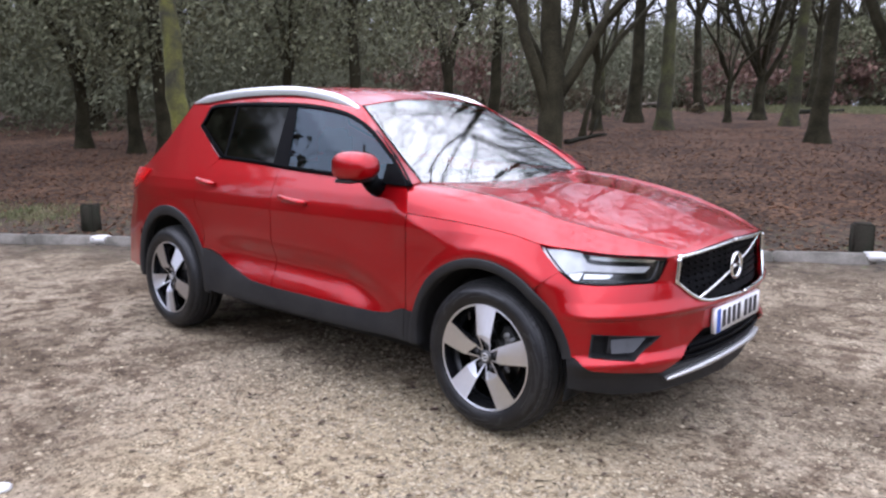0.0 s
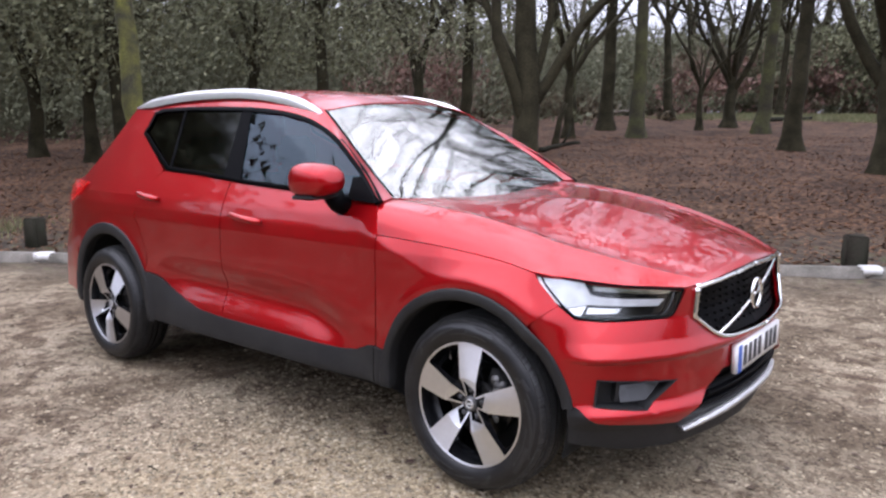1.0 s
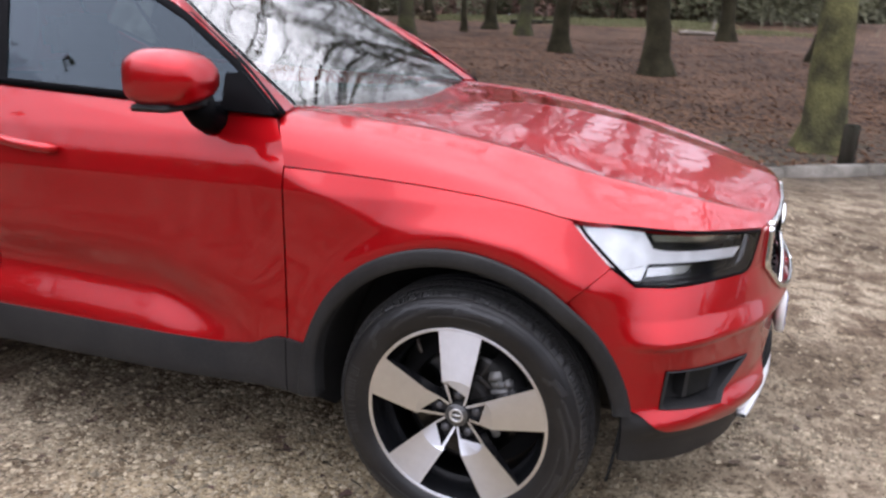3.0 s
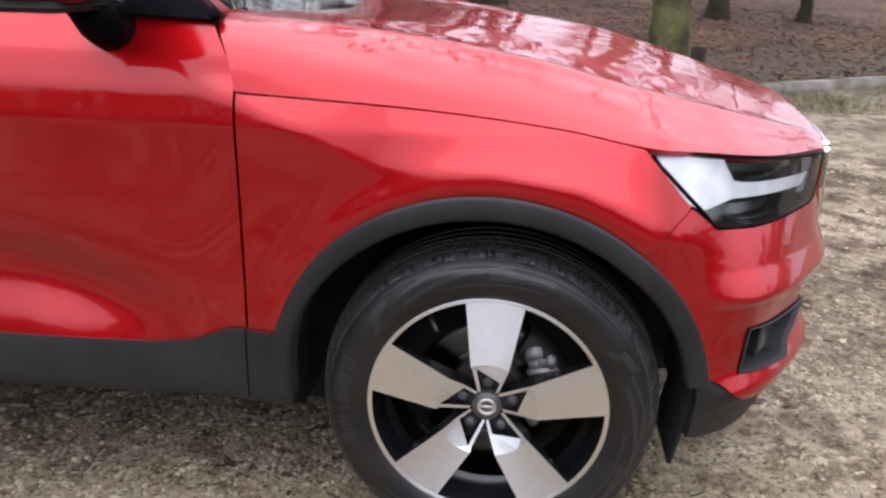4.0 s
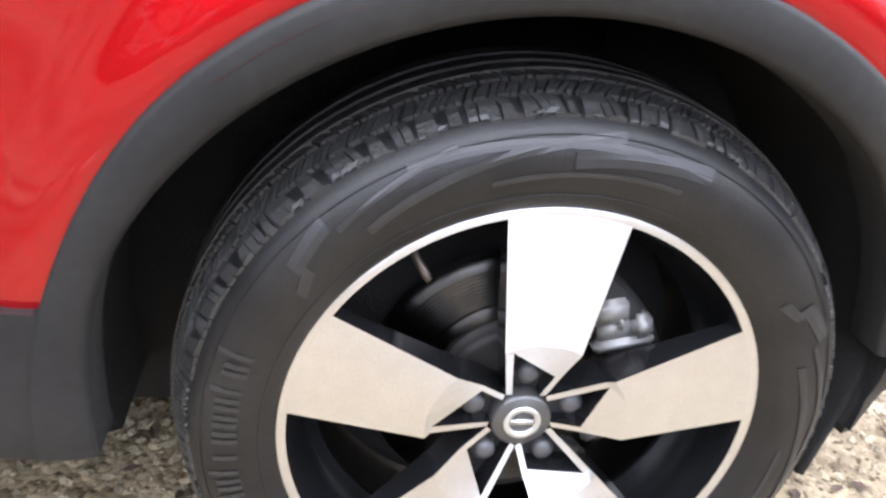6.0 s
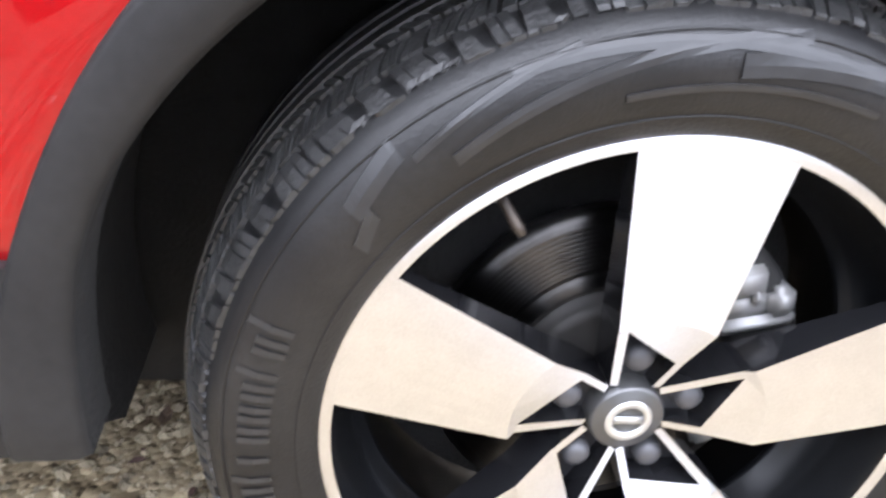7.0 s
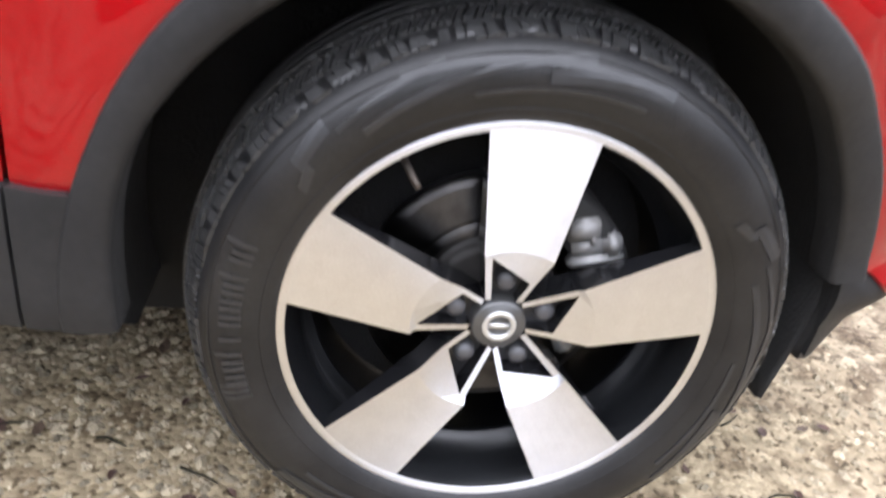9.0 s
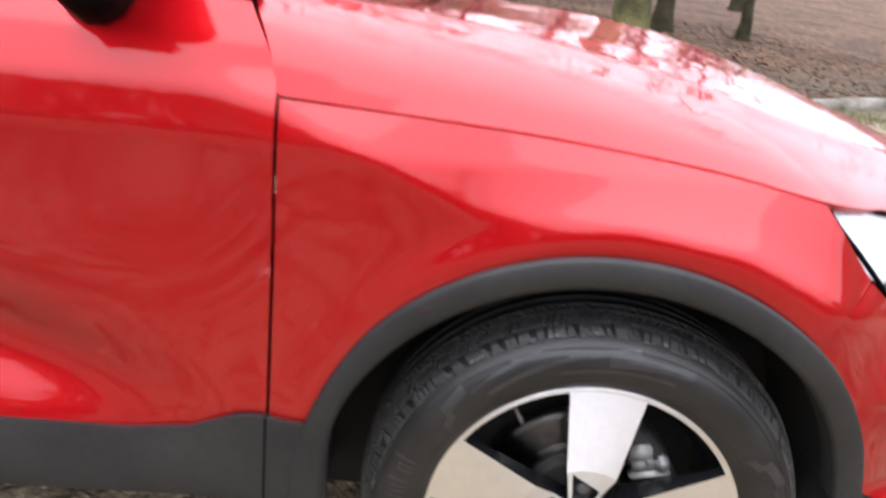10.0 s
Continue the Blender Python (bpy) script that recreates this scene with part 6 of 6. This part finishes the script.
        C2, C = bm.verts.new(V(0.088, 0.0345, -0.101)), bm.verts.new(V(0.090, 0.0270, -0.101))
        E1, E2 = bm.verts.new(V(0.029, -0.0205, -0.084)), bm.verts.new(V(0.029, -0.0140, -0.084))
        F2, F1 = bm.verts.new(V(0.029, 0.0205, -0.084)), bm.verts.new(V(0.029, 0.0140, -0.084))
        for i in range(8):
            bm.faces.new((A[i], A[i + 1], B[i + 1], B[i]))
        bm.faces.new((B[0], B[1], B[2], D, D1))
        bm.faces.new((B[2], B[3], B[4], D))
        bm.faces.new((B[4], B[5], B[6], C, D))
        bm.faces.new((B[6], B[7], B[8], C2, C))
        bm.faces.new((D1, D, E2, E1))
        bm.faces.new((C, C2, F2, F1))
        border = [e for e in bm.edges if e.is_boundary]
        ext = bmesh.ops.extrude_edge_only(bm, edges=border)["geom"]
        for v in ext:
            if isinstance(v, bmesh.types.BMVert):
                r = math.hypot(v.co.x, v.co.z)
                v.co.y += 0.040 if r < 0.2 else 0.020
                v.co.x *= 0.985
                v.co.z *= 0.985
        for f in bm.faces:
            if any(isinstance(v, bmesh.types.BMFace) and v is f for v in ext):
                f.material_index = 1
        bmesh.ops.recalc_face_normals(bm, faces=bm.faces)
        bmesh.ops.transform(bm, matrix=m, verts=bm.verts)
        part("spoke", bm, [alloy, GLOSS], rim, "machined silver spoke face", smooth=False)
        # pocket floor and bolt
        bm = bmesh.new()
        bm.faces.new([bm.verts.new(V(p, q, -0.068)) for p, q in ((0.096, 0.033), (0.060, -0.029), (0.027, -0.020), (0.027, 0.020))])
        lathe_bolt = [(0.0125, -0.060), (0.0125, -0.0775), (0.0115, -0.0815), (0.0085, -0.0845), (0.0040, -0.0860)]
        rings = [[bm.verts.new(V(0.0535 + r * math.cos(w), r * math.sin(w) + 0.001, y)) for w in np.linspace(0, 2 * math.pi, 13)[:-1]] for r, y in lathe_bolt]
        for a, b in zip(rings, rings[1:]):
            for i in range(12):
                bm.faces.new((a[i], a[(i + 1) % 12], b[(i + 1) % 12], b[i]))
        bm.faces.new(rings[-1])
        for f in bm.faces:
            f.material_index = 1
        bm.faces.ensure_lookup_table()
        bm.faces[0].material_index = 0
        bmesh.ops.recalc_face_normals(bm, faces=bm.faces)
        bmesh.ops.transform(bm, matrix=m, verts=bm.verts)
        part("wheel_bolt", bm, [POCKET, BOLT], rim, "grey wheel bolt in a dark pocket")
    bm = bmesh.new()
    lathe(bm, [(0.0, -0.0885), (0.017, -0.0890), (0.0175, -0.0905), (0.0205, -0.0905), (0.0215, -0.0895), (0.0285, -0.0890), (0.0305, -0.0870), (0.031, -0.05)], 48)
    bmesh.ops.remove_doubles(bm, verts=bm.verts, dist=0.0001)
    bmesh.ops.transform(bm, matrix=m, verts=bm.verts)
    bmesh.ops.recalc_face_normals(bm, faces=bm.faces)
    cap = part("centre_cap", bm, CAPGREY, rim, "grey centre cap")
    bm = bmesh.new()
    lathe(bm, [(0.0130, -0.0895), (0.0135, -0.0915), (0.0190, -0.0915), (0.0195, -0.0895)], 40)
    block(bm, (-0.012, -0.0905, -0.003), (0.012, -0.0885, 0.003))
    bmesh.ops.transform(bm, matrix=m, verts=bm.verts)
    bmesh.ops.recalc_face_normals(bm, faces=bm.faces)
    part("cap_ring", bm, SILVER, rim, "plain silver ring")
    # valve
    bm = bmesh.new()
    a = radians(turn + 37)
    tube(bm, [Vector((r * math.cos(a), y, r * math.sin(a))) for r, y in ((0.214, -0.052), (0.205, -0.060), (0.190, -0.068), (0.183, -0.071))], [0.0045, 0.0042, 0.0050, 0.0035], 8)
    bmesh.ops.transform(bm, matrix=m, verts=bm.verts)
    part("valve", bm, STEEL, rim)
    # brake
    bm = bmesh.new()
    worn = [(r, y) for k in range(10) for r, y in ((0.0995 + 0.0043 * k, -0.0220), (0.1027 + 0.0043 * k, -0.0220), (0.1029 + 0.0043 * k, -0.0219), (0.1032 + 0.0043 * k, -0.0219))]
    lathe(bm, [(0.070, -0.020), (0.080, -0.022), (0.094, -0.022), (0.0955, -0.0205), (0.098, -0.0205)] + worn + [(0.1435, -0.0205), (0.150, -0.0205), (0.151, -0.012), (0.150, 0.0), (0.08, 0.0)], 96)
    bmesh.ops.transform(bm, matrix=m, verts=bm.verts)
    bmesh.ops.recalc_face_normals(bm, faces=bm.faces)
    part("brake_disc", bm, disc, rim, "brown-tinged steel brake disc")
    bm = bmesh.new()
    lathe(bm, [(0.0, -0.040), (0.066, -0.040), (0.072, -0.0385), (0.076, -0.034), (0.079, -0.0215), (0.083, -0.0225)], 64)
    bmesh.ops.remove_doubles(bm, verts=bm.verts, dist=0.0001)
    bmesh.ops.transform(bm, matrix=m, verts=bm.verts)
    bmesh.ops.recalc_face_normals(bm, faces=bm.faces)
    part("disc_hat", bm, HAT, rim, "dull grey disc hat")
    bm = bmesh.new()
    lathe(bm, [(0.209, 0.055), (0.16, 0.03), (0.0, 0.03)], 48)
    bmesh.ops.remove_doubles(bm, verts=bm.verts, dist=0.0001)
    bmesh.ops.transform(bm, matrix=m, verts=bm.verts)
    part("backplate", bm, LINER, rim)
    bm = bmesh.new()
    lumps = []
    for aa in range(41):
        w = radians(4 + 58 * aa / 40)
        lumps.append([bm.verts.new((r * math.cos(w), y, r * math.sin(w))) for r, y in ((0.105, -0.030), (0.108, -0.046), (0.158, -0.048), (0.166, -0.036), (0.166, 0.02))])
    for a, b in zip(lumps, lumps[1:]):
        for i in range(4):
            bm.faces.new((a[i], a[i + 1], b[i + 1], b[i]))
    bmesh.ops.transform(bm, matrix=m, verts=bm.verts)
    part("brake_caliper", bm, DARK, rim, "dark brake caliper")
    mm = m @ Matrix.Translation((0.099, 0, 0.094)) @ Matrix.Rotation(radians(-13), 4, "Y") @ Matrix.Diagonal((1.08, 1, 1.15, 1))
    bm = bmesh.new()
    front = [bm.verts.new(p) for p in ((-0.027, -0.055, 0.001), (0.007, -0.055, 0.001), (0.009, -0.055, 0.019), (-0.022, -0.055, 0.019))]
    back = [bm.verts.new(p) for p in ((-0.027, -0.030, -0.002), (0.010, -0.030, -0.002), (0.009, -0.034, 0.034), (-0.016, -0.034, 0.034))]
    for f in ((0, 1, 2, 3), (4, 5, 6, 7), (0, 1, 5, 4), (1, 2, 6, 5), (2, 3, 7, 6), (3, 0, 4, 7)):
        bm.faces.new([(front + back)[k] for k in f])
    bmesh.ops.recalc_face_normals(bm, faces=bm.faces)
    bmesh.ops.bevel(bm, geom=list(bm.edges), offset=0.0028, segments=2, affect="EDGES")
    block(bm, (-0.003, -0.0575, -0.006), (0.003, -0.050, 0.006), 0.002)
    bmesh.ops.transform(bm, matrix=mm, verts=bm.verts)
    part("caliper_housing", bm, CAST, rim, "bare cast-metal housing")
    bm = bmesh.new()
    block(bm, (-0.022, -0.050, -0.019), (0.012, -0.030, 0.000), 0.002)
    block(bm, (-0.027, -0.054, -0.030), (0.033, -0.032, -0.018), 0.0035)
    block(bm, (0.011, -0.058, -0.020), (0.031, -0.034, 0.004), 0.005)
    bmesh.ops.transform(bm, matrix=mm, verts=bm.verts)
    part("caliper_flange", bm, CAST, rim, "bare cast-metal flange with a lug")
    bm = bmesh.new()
    block(bm, (-0.016, -0.052, -0.012), (0.016, -0.040, 0.010), 0.004, m=Matrix.Rotation(radians(26), 4, "Y") @ Matrix.Translation((0.104, 0, 0)) @ Matrix.Rotation(radians(40), 4, "Y"))
    bmesh.ops.transform(bm, matrix=m, verts=bm.verts)
    part("caliper_bracket", bm, CAST, rim, "bare metal caliper bracket")


BOLT = material("grey_bolt", (0.075, 0.075, 0.08), 0.5, 0.3, vary=0.2, scale=60)
POCKET = material("dark_grey_hub_pocket", (0.022, 0.022, 0.024), 0.35, vary=0.3, scale=40)
BARREL = material("satin_black_barrel", (0.0065, 0.007, 0.0080), 0.24, vary=0.3, scale=30, spec=0.6)
CAPGREY = material("grey_cap", (0.11, 0.11, 0.11), 0.36, 0.7, vary=0.1, scale=60)
for cx, turn in ((0.0, 88), (-2.702, 124)):
    for side in (1, -1):
        name = ("front" if cx == 0 else "rear") + "_wheel"
        m = Matrix.Translation((cx, -0.80 * side, HUB)) @ (Matrix.Rotation(radians(-1.0) if side == 1 else radians(1.0), 4, "X")) @ (Matrix.Identity(4) if side == 1 else Matrix.Rotation(math.pi, 4, "Z"))
        build_wheel(name, m, turn, cx == 0 and side == 1, ALLOY[cx], DISC[cx])


# ---- loose stones and fallen leaves ----
PEBBLE = random_tint(material("gravel_pebbles", (0.330, 0.278, 0.192), 0.9, vary=0.4, scale=30, bump=0.3, bump_scale=200, spec=0.2), 0.5)
LEAF = random_tint(material("fallen_leaves", (0.170, 0.093, 0.055), 0.85, vary=0.4, scale=30, spec=0.08), 0.85)


def pebbles(count, x0, x1, y0, y1, lo, hi, seed):
    r = np.random.default_rng(seed)
    base = np.array([(1, 0, 0), (-1, 0, 0), (0, 1, 0), (0, -1, 0), (0, 0, 1), (0.55, 0.6, 0.62), (-0.6, 0.55, 0.6), (0.58, -0.58, 0.6), (-0.56, -0.6, 0.58)])
    tri = [(0, 2, 5), (2, 4, 5), (4, 0, 5), (2, 1, 6), (1, 4, 6), (4, 2, 6), (0, 4, 7), (4, 3, 7), (3, 0, 7), (1, 3, 8), (3, 4, 8), (4, 1, 8)]
    v, f = [], []
    for _ in range(count):
        x, y = r.uniform(x0, x1), r.uniform(y0, y1)
        if beyond(x, y) > -0.1 or noise.noise((x * 1.3, y * 1.3, 2)) < r.uniform(-0.6, 0.25):
            continue
        size = lo + (hi - lo) * r.random() ** 2.5
        a = r.uniform(0, 6.28)
        c, s = math.cos(a), math.sin(a)
        p = base * (1 + r.uniform(-0.25, 0.25, base.shape)) * (size * r.uniform(0.8, 1.3), size * r.uniform(0.6, 1.0), size * r.uniform(0.4, 0.75))
        k = len(v)
        z = ground_z(x, y) - size * 0.12
        v += [(x + q[0] * c - q[1] * s, y + q[0] * s + q[1] * c, z + q[2]) for q in p]
        f += [tuple(k + i for i in t) for t in tri]
    return v, f


va, fa = pebbles(30000, -1.9, 1.4, -2.0, 0.1, 0.0035, 0.0135, 1)
vb, fb = pebbles(14000, -3.5, 3.2, -4.0, 3.8, 0.005, 0.018, 2)
tagged(put("gravel_stones", va + vb, fa + [tuple(i + len(va) for i in t) for t in fb], PEBBLE, smooth=False), "loose tan pebbles over the gravel", "stones", kind="stuff")


def leaves(count, spot, lo, hi, seed):
    r = random.Random(seed)
    v, f = [], []
    for _ in range(count):
        x, y = spot(r)
        size, a, curl, tip = r.uniform(lo, hi), r.uniform(0, 6.28), r.uniform(0.05, 0.5), r.uniform(-0.3, 0.3)
        z = ground_z(x, y) + 0.004
        c, s = math.cos(a), math.sin(a)
        k = len(v)
        for u, w, h in ((-1, 0, 0.1), (-0.3, -0.5, curl), (0.5, -0.42, curl), (1, 0, 0.15 + tip), (0.5, 0.42, curl * 0.8), (-0.3, 0.5, curl * 0.8), (0, 0, 0.0)):
            v.append((x + size * (u * c - w * s), y + size * (u * s + w * c), z + size * max(0, h)))
        f += [(k + 6, k + i, k + (i + 1) % 6) for i in range(6)]
    return v, f


v1, f1 = leaves(41000, lambda r: kerb_point(r.uniform(-14, 13), 0.5 + 17 * r.random() ** 1.5), 0.014, 0.038, 3)
tagged(put("leaf_litter", v1, f1, LEAF, smooth=False), "russet fallen leaves on the woodland floor", "leaves", kind="stuff")
v1, f1 = leaves(1500, lambda r: (r.uniform(-5.5, 3.5), r.uniform(-4.2, 3.2)), 0.006, 0.024, 4)
tagged(put("leaf_scraps", v1, f1, material("wet_leaf_scraps", (0.10, 0.066, 0.042), 0.8, vary=0.4, scale=20), smooth=False), "dark scraps of leaf on the gravel", "leaves", kind="stuff")
v1, f1 = leaves(160, lambda r: (r.uniform(-1.6, 0.9), r.uniform(-1.7, -0.55)), 0.005, 0.016, 6)
v2, f2 = leaves(6, lambda r: r.choice(((-0.35, -0.84), (-0.566, -0.64), (-0.645, -0.68), (-0.355, -0.825))), 0.014, 0.026, 7)
tagged(put("leaf_scraps", v1 + v2, f1 + [tuple(i + len(v1) for i in t) for t in f2], material("rotting_brown_leaves", (0.075, 0.040, 0.028), 0.8, vary=0.4, scale=40), smooth=False), "red-brown rotting leaf scraps on the gravel", "leaves", kind="stuff")


def fallen_twigs(count, seed):
    """Short dark crooked twigs lying on the gravel."""
    r = random.Random(seed)
    out = Soup()
    for _ in range(count):
        x, y, a, ln = r.uniform(-2.2, 0.6), r.uniform(-1.8, -0.5), r.uniform(-0.9, 0.9), r.uniform(0.02, 0.09)
        pts = []
        for k in range(4):
            pts.append(Vector((x, y, ground_z(x, y) + 0.005)))
            a += r.gauss(0, 0.35)
            x, y = x + math.cos(a) * ln / 3, y + math.sin(a) * ln / 3
        w = r.uniform(0.0012, 0.0026)
        out.tube(pts, [w, w, w * 0.8, w * 0.5], 4)
    return out


bits = fallen_twigs(70, 12)
tagged(put("twigs", bits.v, bits.f, POST), "short dark twigs fallen on the gravel", "twigs", kind="stuff")
bm = bmesh.new()
bmesh.ops.create_icosphere(bm, subdivisions=2, radius=1.0)
for v in bm.verts:
    v.co = Vector((v.co.x * 0.045, v.co.y * 0.032, v.co.z * 0.016)) * (1 + 0.25 * noise.noise(v.co * 1.7))
bmesh.ops.transform(bm, matrix=Matrix.Translation((-1.06, -2.53, ground_z(-1.06, -2.53) + 0.008)), verts=bm.verts)
tagged(part("stone", bm, CONCRETE_WHITE, None), "flat white stone lying on the gravel", "stone")
